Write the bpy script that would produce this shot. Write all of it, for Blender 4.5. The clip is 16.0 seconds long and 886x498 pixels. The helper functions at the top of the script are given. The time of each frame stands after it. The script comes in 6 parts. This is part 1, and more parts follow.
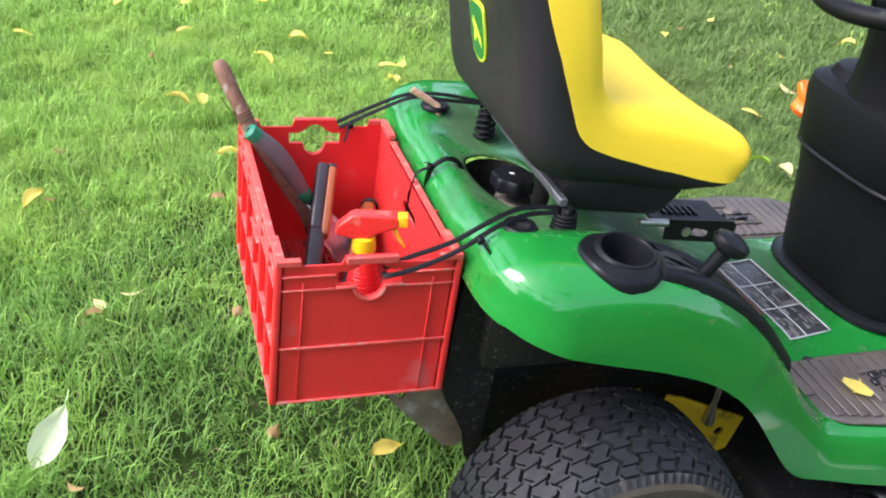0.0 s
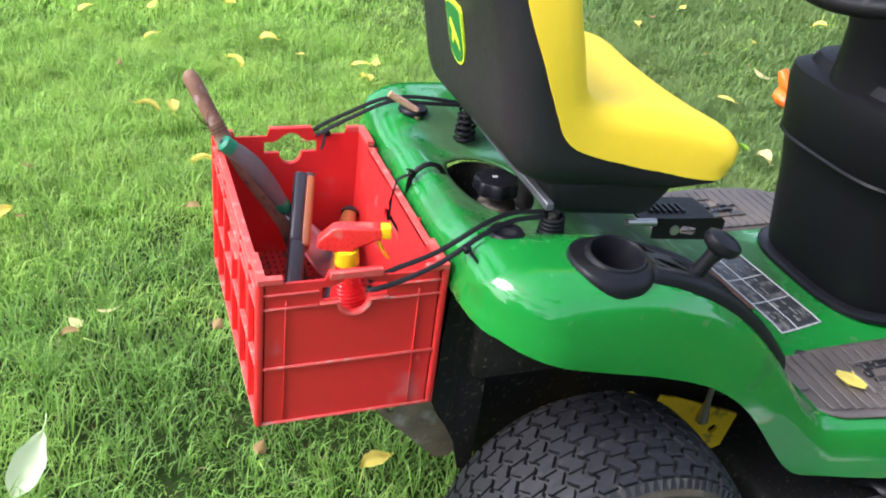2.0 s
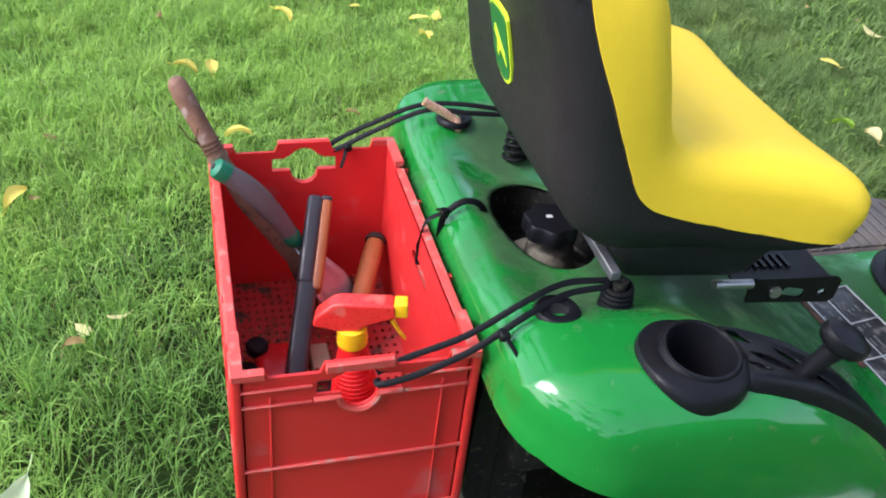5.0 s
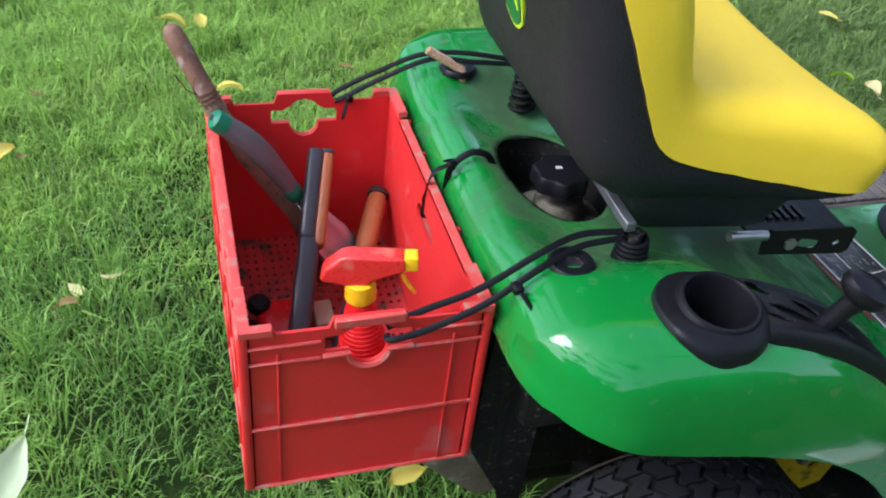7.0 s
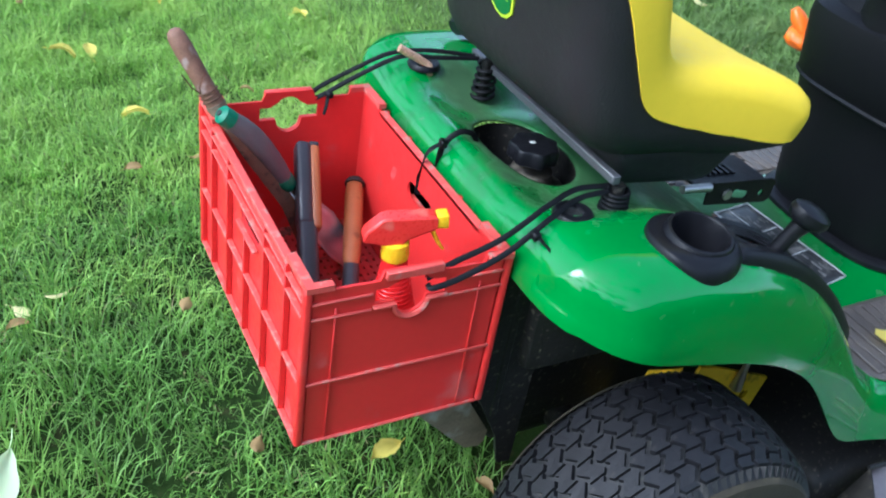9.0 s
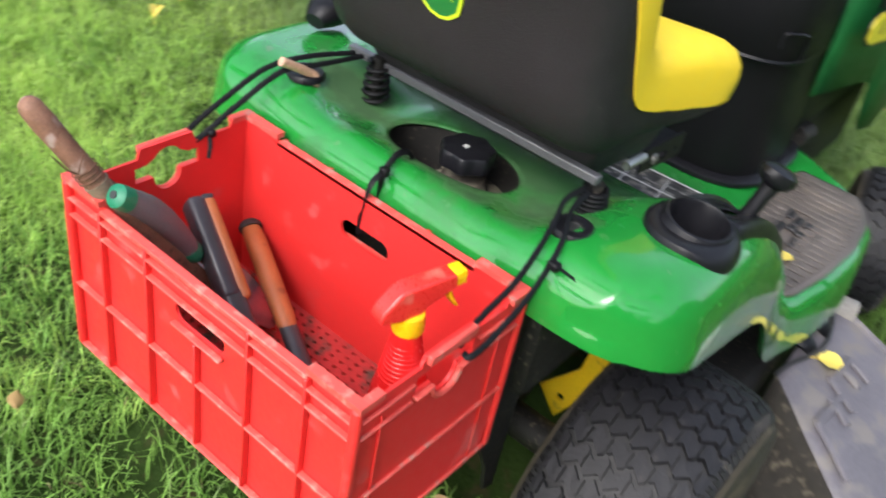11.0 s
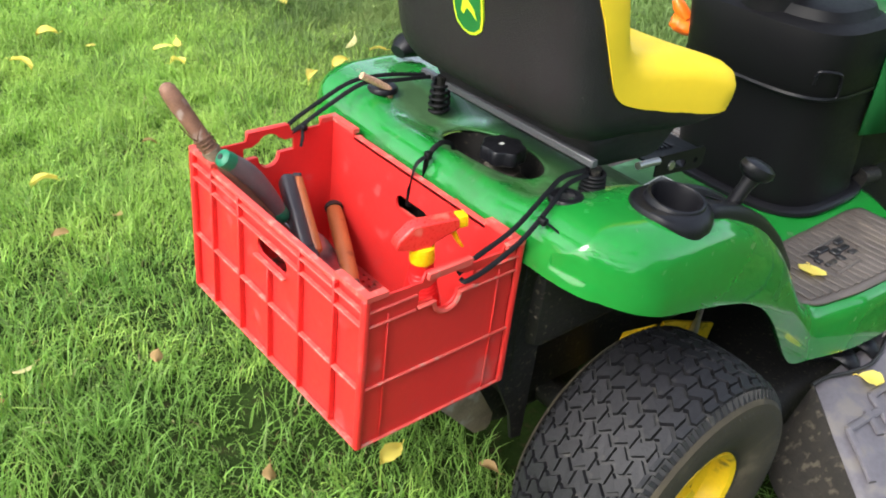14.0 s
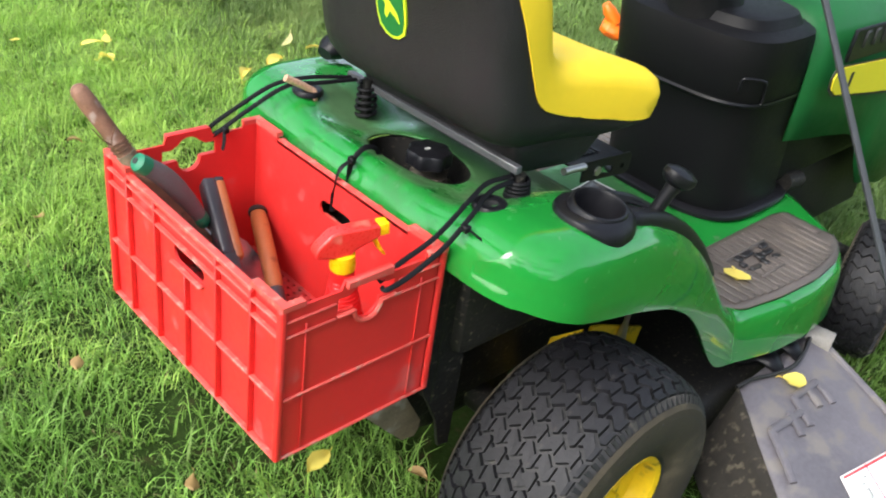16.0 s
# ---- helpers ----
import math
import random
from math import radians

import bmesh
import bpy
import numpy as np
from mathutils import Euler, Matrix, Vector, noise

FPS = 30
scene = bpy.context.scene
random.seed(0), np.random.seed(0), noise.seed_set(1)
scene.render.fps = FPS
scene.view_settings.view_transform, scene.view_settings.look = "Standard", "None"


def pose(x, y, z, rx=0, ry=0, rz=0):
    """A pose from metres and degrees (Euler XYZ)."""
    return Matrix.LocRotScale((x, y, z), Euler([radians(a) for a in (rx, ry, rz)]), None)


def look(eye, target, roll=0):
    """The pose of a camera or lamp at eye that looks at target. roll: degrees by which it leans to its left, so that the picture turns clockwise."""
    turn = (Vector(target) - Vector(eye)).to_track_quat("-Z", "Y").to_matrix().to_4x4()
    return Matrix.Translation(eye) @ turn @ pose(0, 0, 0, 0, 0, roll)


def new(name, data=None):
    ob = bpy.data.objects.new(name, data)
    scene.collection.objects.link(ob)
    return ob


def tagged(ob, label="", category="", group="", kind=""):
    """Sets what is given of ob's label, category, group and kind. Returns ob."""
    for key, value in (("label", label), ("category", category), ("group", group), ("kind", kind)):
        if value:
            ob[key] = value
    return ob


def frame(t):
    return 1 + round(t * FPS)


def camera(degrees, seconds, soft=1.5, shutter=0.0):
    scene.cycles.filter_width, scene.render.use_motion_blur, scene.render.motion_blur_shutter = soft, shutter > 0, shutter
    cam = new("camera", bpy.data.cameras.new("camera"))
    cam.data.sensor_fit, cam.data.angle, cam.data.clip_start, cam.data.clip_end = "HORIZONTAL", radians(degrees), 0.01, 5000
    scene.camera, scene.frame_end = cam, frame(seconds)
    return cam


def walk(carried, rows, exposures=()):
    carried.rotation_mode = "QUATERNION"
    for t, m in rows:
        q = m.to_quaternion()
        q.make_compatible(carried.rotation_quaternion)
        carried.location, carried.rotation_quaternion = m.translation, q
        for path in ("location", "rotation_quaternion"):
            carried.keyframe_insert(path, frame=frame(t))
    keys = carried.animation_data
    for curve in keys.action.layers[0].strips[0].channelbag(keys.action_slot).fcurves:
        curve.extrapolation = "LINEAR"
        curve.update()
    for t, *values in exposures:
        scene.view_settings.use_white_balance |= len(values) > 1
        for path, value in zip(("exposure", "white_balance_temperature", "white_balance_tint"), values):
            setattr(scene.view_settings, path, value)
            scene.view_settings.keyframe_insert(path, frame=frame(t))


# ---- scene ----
cam = camera(52.5, 16.0, soft=1.9, shutter=0.5)
PATH = [
    (0, (-0.167, -1.202, 1.301), (0.463, 0.395, 0.273), 8.9),
    (0.5, (-0.166, -1.191, 1.309), (0.457, 0.417, 0.296), 7.9),
    (1, (-0.173, -1.186, 1.311), (0.461, 0.422, 0.306), 7.7),
    (1.5, (-0.177, -1.200, 1.317), (0.484, 0.401, 0.316), 6.6),
    (2, (-0.163, -1.159, 1.301), (0.511, 0.415, 0.266), 7.6),
    (2.5, (-0.126, -1.069, 1.309), (0.458, 0.535, 0.266), 5.3),
    (3, (-0.055, -0.937, 1.296), (0.460, 0.657, 0.202), 8.0),
    (3.2, (-0.029, -0.902, 1.303), (0.455, 0.697, 0.203), 6.2),
    (5.3, (-0.018, -0.863, 1.297), (0.508, 0.661, 0.113), 6.7),
    (5.5, (-0.012, -0.858, 1.297), (0.602, 0.652, 0.138), 7.4),
    (6, (-0.003, -0.860, 1.298), (0.665, 0.622, 0.132), 6.9),
    (6.5, (-0.043, -0.846, 1.288), (0.449, 0.645, 0.050), 5.3),
    (7, (-0.037, -0.848, 1.270), (0.492, 0.624, 0.024), 7.1),
    (7.5, (-0.026, -0.840, 1.271), (0.524, 0.610, 0.007), 7.9),
    (8, (-0.052, -0.861, 1.266), (0.488, 0.620, 0.037), 8.8),
    (8.5, (-0.189, -0.919, 1.277), (0.576, 0.560, 0.170), 11.7),
    (8.7, (-0.240, -0.938, 1.270), (0.581, 0.506, 0.157), 11.0),
    (10.8, (-0.378, -0.557, 1.221), (0.877, 0.421, 0.010), 11.7),
    (11, (-0.425, -0.549, 1.235), (0.922, 0.335, 0.050), 11.5),
    (11.5, (-0.538, -0.560, 1.227), (0.901, 0.154, 0.037), 12.5),
    (12, (-0.550, -0.651, 1.266), (0.855, 0.244, 0.160), 10.8),
    (12.5, (-0.505, -0.817, 1.265), (0.761, 0.257, 0.150), 8.3),
    (13, (-0.493, -0.880, 1.280), (0.682, 0.325, 0.200), 4.7),
    (13.5, (-0.513, -0.895, 1.277), (0.634, 0.355, 0.220), 6.1),
    (14, (-0.520, -0.896, 1.270), (0.634, 0.345, 0.206), 6.6),
    (14.5, (-0.516, -0.884, 1.275), (0.659, 0.347, 0.225), 7.0),
    (15, (-0.504, -0.875, 1.268), (0.681, 0.329, 0.200), 7.5),
    (15.5, (-0.487, -0.876, 1.265), (0.729, 0.283, 0.179), 7.8),
    (16, (-0.485, -0.900, 1.276), (0.759, 0.258, 0.222), 8.8),
]
walk(cam, [(t, look(eye, target, roll)) for t, eye, target, roll in PATH],
     exposures=[(0.0, 1.69, 6000, 17), (3.0, 1.61, 5850, 15), (5.5, 1.27, 5800, 16), (7.0, 1.12, 5600, 13), (8.0, 1.18, 5350, 8), (8.7, 1.30, 5050, 6), (11.0, 1.42, 6300, 11), (12.5, 1.44, 6400, 10), (14.5, 1.56, 6400, 9), (16.0, 1.54, 6400, 9)])

# ---- light: a bright, thinly overcast afternoon ----
SUN_EL, SUN_AZ = 43.0, 266.0
world = bpy.data.worlds.new("sky")
scene.world = world
world.use_nodes = True
wn = world.node_tree.nodes
wl = world.node_tree.links
sky = wn.new("ShaderNodeTexSky")
sky.sky_type = "NISHITA"
sky.sun_disc = False
sky.sun_elevation = radians(SUN_EL)
sky.sun_rotation = radians(SUN_AZ)
sky.dust_density = 3.0
pale = wn.new("ShaderNodeHueSaturation")
pale.inputs["Saturation"].default_value = 0.6
wl.new(sky.outputs[0], pale.inputs["Color"])
wl.new(pale.outputs[0], wn["Background"].inputs["Color"])
wn["Background"].inputs["Strength"].default_value = 0.15
sun = new("sun", bpy.data.lights.new("sun", "SUN"))
sun.data.energy, sun.data.angle, sun.data.color = 1.40, radians(34), (1.0, 0.965, 0.92)
a, e = radians(SUN_AZ), radians(SUN_EL)
sun.matrix_world = look((math.sin(a) * math.cos(e) * 20, math.cos(a) * math.cos(e) * 20, math.sin(e) * 20), (0, 0, 0))

# ---- materials ----
def mat(name, base, rough=0.5, metal=0.0, vary=0.12, scale=8.0, bump=0.0, bscale=60.0, spots=None, spot_scale=14.0, spot_at=0.62, island=0.0,
        coat=0.0, random_ob=0.0, spec=0.5, sheen=0.0, dust_shade=()):
    """A Principled material with variation at two scales, fine relief and, where given, stains of another colour."""
    m = bpy.data.materials.new(name)
    m.use_nodes = True
    nt = m.node_tree
    b = nt.nodes["Principled BSDF"]
    b.inputs["Metallic"].default_value = metal
    b.inputs["Specular IOR Level"].default_value = spec
    b.inputs["Coat Weight"].default_value = coat
    b.inputs["Coat Roughness"].default_value = 0.05
    b.inputs["Coat IOR"].default_value = 1.60
    b.inputs["Sheen Weight"].default_value = sheen
    b.inputs["Sheen Tint"].default_value = (0.85, 1.0, 0.45, 1)
    b.inputs["Sheen Roughness"].default_value = 0.45
    co = nt.nodes.new("ShaderNodeTexCoord")
    def noise_at(sc, detail=4.0):
        n = nt.nodes.new("ShaderNodeTexNoise")
        n.inputs["Scale"].default_value = sc
        n.inputs["Detail"].default_value = detail
        nt.links.new(co.outputs["Object"], n.inputs["Vector"])
        return n.outputs["Fac"]
    def math_node(op, x, y):
        k = nt.nodes.new("ShaderNodeMath")
        k.operation = op
        for i, v in enumerate((x, y)):
            if isinstance(v, (int, float)):
                k.inputs[i].default_value = v
            else:
                nt.links.new(v, k.inputs[i])
        return k.outputs[0]
    big, fine = noise_at(scale), noise_at(scale * 11.0)
    v = math_node("ADD", math_node("MULTIPLY", math_node("SUBTRACT", big, 0.5), 2.4 * vary), math_node("MULTIPLY", math_node("SUBTRACT", fine, 0.5), 1.6 * vary))
    if island:
        g = nt.nodes.new("ShaderNodeNewGeometry")
        v = math_node("ADD", v, math_node("MULTIPLY", math_node("SUBTRACT", g.outputs["Random Per Island"], 0.5), 2 * island))
    if random_ob:
        g = nt.nodes.new("ShaderNodeObjectInfo")
        v = math_node("ADD", v, math_node("MULTIPLY", math_node("SUBTRACT", g.outputs["Random"], 0.5), 2 * random_ob))
    v = math_node("ADD", v, 1.0)
    mul = nt.nodes.new("ShaderNodeVectorMath")
    mul.operation = "SCALE"
    mul.inputs[0].default_value = base[:3]
    nt.links.new(v, mul.inputs["Scale"])
    colour = mul.outputs[0]
    rv = math_node("ADD", math_node("MULTIPLY", math_node("SUBTRACT", fine, 0.5), 0.25), rough)
    if spots:
        r = nt.nodes.new("ShaderNodeMapRange")
        r.inputs["From Min"].default_value, r.inputs["From Max"].default_value = spot_at, spot_at + 0.13
        nt.links.new(noise_at(spot_scale, 8.0), r.inputs["Value"])
        mix = nt.nodes.new("ShaderNodeMix")
        mix.data_type = "RGBA"
        nt.links.new(r.outputs[0], mix.inputs["Factor"])
        nt.links.new(colour, mix.inputs["A"])
        mix.inputs["B"].default_value = (*spots[:3], 1)
        colour = mix.outputs["Result"]
        rv = math_node("ADD", rv, math_node("MULTIPLY", r.outputs[0], 0.25))
    cr = math_node("MAXIMUM", math_node("MULTIPLY", math_node("SUBTRACT", noise_at(3.5), 0.50), 0.6), 0.035) if coat else None
    cw = coat
    for at, size, dust_shade_colour, thick in dust_shade:
        # settled dirt and painted shade: uneven patches of a given place, size, colour and thickness, which also dull
        # the gloss
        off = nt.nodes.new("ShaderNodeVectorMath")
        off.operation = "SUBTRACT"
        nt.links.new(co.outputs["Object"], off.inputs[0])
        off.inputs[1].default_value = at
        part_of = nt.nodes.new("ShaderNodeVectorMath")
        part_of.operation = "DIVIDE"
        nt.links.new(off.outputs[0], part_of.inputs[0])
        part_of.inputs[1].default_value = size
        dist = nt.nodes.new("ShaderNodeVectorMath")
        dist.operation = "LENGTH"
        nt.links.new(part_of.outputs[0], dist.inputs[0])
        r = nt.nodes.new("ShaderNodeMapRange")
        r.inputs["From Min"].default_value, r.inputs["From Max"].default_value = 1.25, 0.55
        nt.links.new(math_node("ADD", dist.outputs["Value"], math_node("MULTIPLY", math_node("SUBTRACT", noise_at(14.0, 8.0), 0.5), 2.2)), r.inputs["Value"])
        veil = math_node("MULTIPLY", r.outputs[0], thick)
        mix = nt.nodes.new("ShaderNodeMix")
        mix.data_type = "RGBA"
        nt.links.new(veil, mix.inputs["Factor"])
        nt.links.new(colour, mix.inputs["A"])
        mix.inputs["B"].default_value = (*dust_shade_colour, 1)
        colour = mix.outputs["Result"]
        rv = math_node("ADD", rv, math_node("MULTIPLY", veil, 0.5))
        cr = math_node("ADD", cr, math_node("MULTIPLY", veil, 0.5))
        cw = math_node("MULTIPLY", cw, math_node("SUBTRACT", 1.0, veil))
    nt.links.new(colour, b.inputs["Base Color"])
    nt.links.new(rv, b.inputs["Roughness"])
    if coat:
        nt.links.new(cr, b.inputs["Coat Roughness"])
    if dust_shade:
        nt.links.new(cw, b.inputs["Coat Weight"])
    if bump:
        bn = nt.nodes.new("ShaderNodeBump")
        bn.inputs["Strength"].default_value = bump
        bn.inputs["Distance"].default_value = 0.002
        nt.links.new(noise_at(bscale, 6.0), bn.inputs["Height"])
        nt.links.new(bn.outputs[0], b.inputs["Normal"])
    return m


# dark green patches: grime plus painted shade under the seat and in the well
M_GREEN = mat("green_enamel", (0.012, 0.200, 0.028), 0.22, vary=0.10, scale=5, bump=0.14, bscale=8, spots=(0.10, 0.17, 0.07), spot_scale=34, spot_at=0.665, coat=0.88, spec=0.15, dust_shade=(((0.395, 0.0, 0.685), (0.085, 0.20, 0.05), (0.19, 0.165, 0.12), 0.55), ((0.60, 0.0, 0.60), (0.30, 0.27, 0.30), (0.034, 0.088, 0.034), 0.85), ((0.97, 0.10, 0.40), (0.15, 0.19, 0.08), (0.034, 0.088, 0.034), 0.85)))
# shaded copy of the body green, darker and duller, for the hood
M_HOODG = mat("shaded_green_enamel", (0.012, 0.110, 0.028), 0.42, vary=0.08, scale=5, bump=0.03, bscale=30, spots=(0.08, 0.14, 0.06), spot_scale=24, spot_at=0.66, spec=0.25)
M_SHELL = mat("black_grained_vinyl", (0.0185, 0.0168, 0.0190), 0.54, spec=0.30, vary=0.25, scale=9, bump=0.5, bscale=420, spots=(0.09, 0.085, 0.08), spot_scale=90, spot_at=0.70)
M_YSEAT = mat("yellow_vinyl", (0.93, 0.65, 0.032), 0.50, spec=0.22, vary=0.05, scale=6, bump=0.12, bscale=300, spots=(0.55, 0.38, 0.03), spot_scale=9, spot_at=0.70)
M_YPAINT = mat("yellow_paint", (0.72, 0.48, 0.012), 0.38, vary=0.15, scale=14, spots=(0.09, 0.07, 0.03), spot_scale=24, spot_at=0.56)
M_RED = mat("red_crate_plastic", (0.66, 0.028, 0.026), 0.42, vary=0.09, scale=9, bump=0.12, bscale=160, spots=(0.60, 0.085, 0.080), spot_scale=20, spot_at=0.60)
M_REDDIRT = mat("dirty_red_floor", (0.46, 0.030, 0.028), 0.6, vary=0.3, scale=18, bump=0.2, bscale=160, spots=(0.10, 0.055, 0.040), spot_scale=26, spot_at=0.52)
M_REDWORN = mat("scuffed_red_plastic", (0.62, 0.075, 0.06), 0.6, vary=0.2, scale=30, bump=0.2, bscale=260, spots=(0.42, 0.20, 0.16), spot_scale=60, spot_at=0.55)
M_REDB = mat("red_glossy_plastic", (0.70, 0.016, 0.016), 0.24, vary=0.08, scale=12)
# pale spots paint sky sheen along with scuffs on the trigger head
M_REDHEAD = mat("sheened_red_trigger_plastic", (0.68, 0.030, 0.024), 0.30, vary=0.15, scale=30, bump=0.1, bscale=200, spots=(0.66, 0.17, 0.12), spot_scale=28, spot_at=0.54)
M_YPL = mat("yellow_glossy_plastic", (0.88, 0.50, 0.005), 0.28, vary=0.05, scale=12)
M_BLACK = mat("black_moulded_plastic", (0.008, 0.008, 0.010), 0.33, spec=0.24, vary=0.2, scale=12, bump=0.22, bscale=520, spots=(0.06, 0.055, 0.05), spot_scale=40, spot_at=0.70)
M_TOWER = mat("black_dash_plastic", (0.0070, 0.0070, 0.008), 0.48, spec=0.15, vary=0.2, scale=10, bump=0.18, bscale=500, spots=(0.05, 0.05, 0.048), spot_scale=26, spot_at=0.72)
M_RUBBER = mat("tyre_rubber", (0.015, 0.015, 0.016), 0.62, vary=0.3, scale=20, bump=0.4, bscale=240, spots=(0.115, 0.105, 0.09), spot_scale=26, spot_at=0.62)
M_LUG = mat("tread_rubber", (0.0110, 0.0110, 0.0135), 0.60, spec=0.36, vary=0.3, scale=24, bump=0.45, bscale=200, spots=(0.13, 0.115, 0.10), spot_scale=26, spot_at=0.65, random_ob=0.12, island=0.14)
M_SIDEW = mat("muddy_sidewall", (0.036, 0.029, 0.017), 0.85, vary=0.4, scale=16, bump=0.5, bscale=160, spots=(0.080, 0.066, 0.042), spot_scale=16, spot_at=0.55)
M_PAD = mat("foot_pad_rubber", (0.095, 0.080, 0.070), 0.48, vary=0.45, scale=11, bump=0.4, bscale=200, spots=(0.17, 0.138, 0.108), spot_scale=9, spot_at=0.54)
M_PADK = mat("black_grip_rubber", (0.016, 0.015, 0.016), 0.36, vary=0.4, scale=18, bump=0.5, bscale=120, spots=(0.07, 0.058, 0.046), spot_scale=26, spot_at=0.60)
M_CHUTE = mat("grey_chute_plastic", (0.118, 0.110, 0.124), 0.50, vary=0.3, scale=10, bump=0.3, bscale=180, spots=(0.165, 0.150, 0.142), spot_scale=20, spot_at=0.50)
M_MUD = mat("dried_clippings", (0.018, 0.015, 0.011), 0.9, vary=0.5, scale=40, bump=0.9, bscale=120, spots=(0.085, 0.072, 0.052), spot_scale=60, spot_at=0.55)
M_UNDER = mat("dirty_black_steel", (0.0105, 0.0098, 0.009), 0.6, spec=0.3, vary=0.4, scale=14, bump=0.4, bscale=110, spots=(0.10, 0.085, 0.062), spot_scale=120, spot_at=0.60)
M_STEEL = mat("zinc_steel", (0.46, 0.45, 0.43), 0.34, metal=0.9, vary=0.2, scale=40, spots=(0.16, 0.10, 0.06), spot_scale=70, spot_at=0.64)
M_BLADE = mat("brushed_steel_blade", (0.40, 0.42, 0.46), 0.38, metal=0.85, vary=0.2, scale=30, bump=0.2, bscale=200, spots=(0.13, 0.11, 0.10), spot_scale=40, spot_at=0.62)
M_PLATE = mat("muddy_hitch_steel", (0.23, 0.175, 0.12), 0.6, metal=0.0, vary=0.5, scale=22, bump=0.6, bscale=110, spots=(0.40, 0.37, 0.32), spot_scale=24, spot_at=0.56)
M_RUST = mat("rusty_steel", (0.13, 0.058, 0.032), 0.78, vary=0.4, scale=60, bump=0.6, bscale=300, spots=(0.055, 0.03, 0.02), spot_scale=70, spot_at=0.55)
M_COPPER = mat("copper_plated_pin", (0.70, 0.42, 0.28), 0.26, metal=0.4, vary=0.06, scale=50)
M_WOOD = mat("weathered_handle_wood", (0.200, 0.100, 0.062), 0.68, vary=0.5, scale=38, bump=0.5, bscale=220, spots=(0.36, 0.27, 0.23), spot_scale=44, spot_at=0.58)
M_OAK = mat("orange_handle_grip", (0.36, 0.105, 0.032), 0.45, vary=0.2, scale=30, bump=0.2, bscale=200, spots=(0.22, 0.06, 0.02), spot_scale=40, spot_at=0.60)
M_DKBLUE = mat("dark_tool_plastic", (0.038, 0.034, 0.040), 0.34, vary=0.2, scale=20, bump=0.1, bscale=300)
M_GREYGRIP = mat("grey_rubber_grip", (0.125, 0.105, 0.108), 0.55, vary=0.2, scale=30, bump=0.35, bscale=420)
M_GREENGRIP = mat("green_rubber_grip", (0.010, 0.17, 0.085), 0.5, vary=0.15, scale=30)
M_TIE = mat("black_nylon", (0.005, 0.005, 0.006), 0.55, spec=0.18, vary=0.2, scale=30)
M_ORANGE = mat("orange_plastic", (0.90, 0.17, 0.012), 0.35, vary=0.06, scale=20)
M_STICK = mat("dark_decal", (0.040, 0.040, 0.041), 0.4, vary=0.3, scale=30, spots=(0.19, 0.175, 0.155), spot_scale=45, spot_at=0.53)
M_PRINT = mat("pale_print", (0.52, 0.52, 0.50), 0.5, vary=0.15, scale=60)
M_PRINTD = mat("faded_print", (0.17, 0.165, 0.155), 0.5, vary=0.3, scale=60)
M_WHITE = mat("white_label", (0.74, 0.72, 0.72), 0.45, vary=0.08, scale=30, spots=(0.42, 0.36, 0.30), spot_scale=30, spot_at=0.66)
M_REDPRINT = mat("red_print", (0.55, 0.04, 0.05), 0.5, vary=0.1, scale=30)
M_BADGEG = mat("badge_green", (0.014, 0.16, 0.035), 0.4, vary=0.06, scale=20)
M_BADGEY = mat("badge_yellow", (0.62, 0.80, 0.03), 0.4, vary=0.05, scale=20)
M_STRIPE = mat("yellow_decal", (0.78, 0.68, 0.03), 0.4, vary=0.06, scale=20)
M_INK = mat("black_print", (0.02, 0.02, 0.02), 0.5, vary=0.1, scale=30)
M_ROLLER = mat("dusty_grey_plastic", (0.23, 0.215, 0.195), 0.5, vary=0.3, scale=18, bump=0.2, bscale=160, spots=(0.15, 0.13, 0.11), spot_scale=30, spot_at=0.58)
M_TANK = mat("fuel_tank_plastic", (0.30, 0.27, 0.20), 0.5, vary=0.3, scale=18, spots=(0.05, 0.04, 0.03), spot_scale=22, spot_at=0.45)
M_GLOSSK = mat("black_painted_steel", (0.006, 0.006, 0.0065), 0.48, spec=0.25, vary=0.2, scale=14, spots=(0.06, 0.055, 0.05), spot_scale=60, spot_at=0.68)
M_STRAP = mat("dark_grey_strap", (0.055, 0.058, 0.065), 0.6, vary=0.15, scale=30, bump=0.3, bscale=400)
M_ROD = mat("grey_painted_bracket", (0.075, 0.076, 0.082), 0.34, vary=0.12, scale=24, spots=(0.05, 0.05, 0.05), spot_scale=12, spot_at=0.62)
M_GRASSF = mat("lawn_far", (0.080, 0.145, 0.024), 0.9, spec=0.08, vary=0.45, scale=2.2, bump=1.0, bscale=70, spots=(0.045, 0.100, 0.016), spot_scale=18, spot_at=0.52)
M_SOIL = mat("soil_and_thatch", (0.022, 0.040, 0.009), 0.98, spec=0.05, vary=0.5, scale=9, bump=1.0, bscale=80, spots=(0.045, 0.040, 0.018), spot_scale=22, spot_at=0.56)
M_HEDGE = mat("distant_foliage", (0.035, 0.085, 0.022), 0.9, vary=0.5, scale=1.2, spots=(0.012, 0.03, 0.008), spot_scale=3.0, spot_at=0.5)


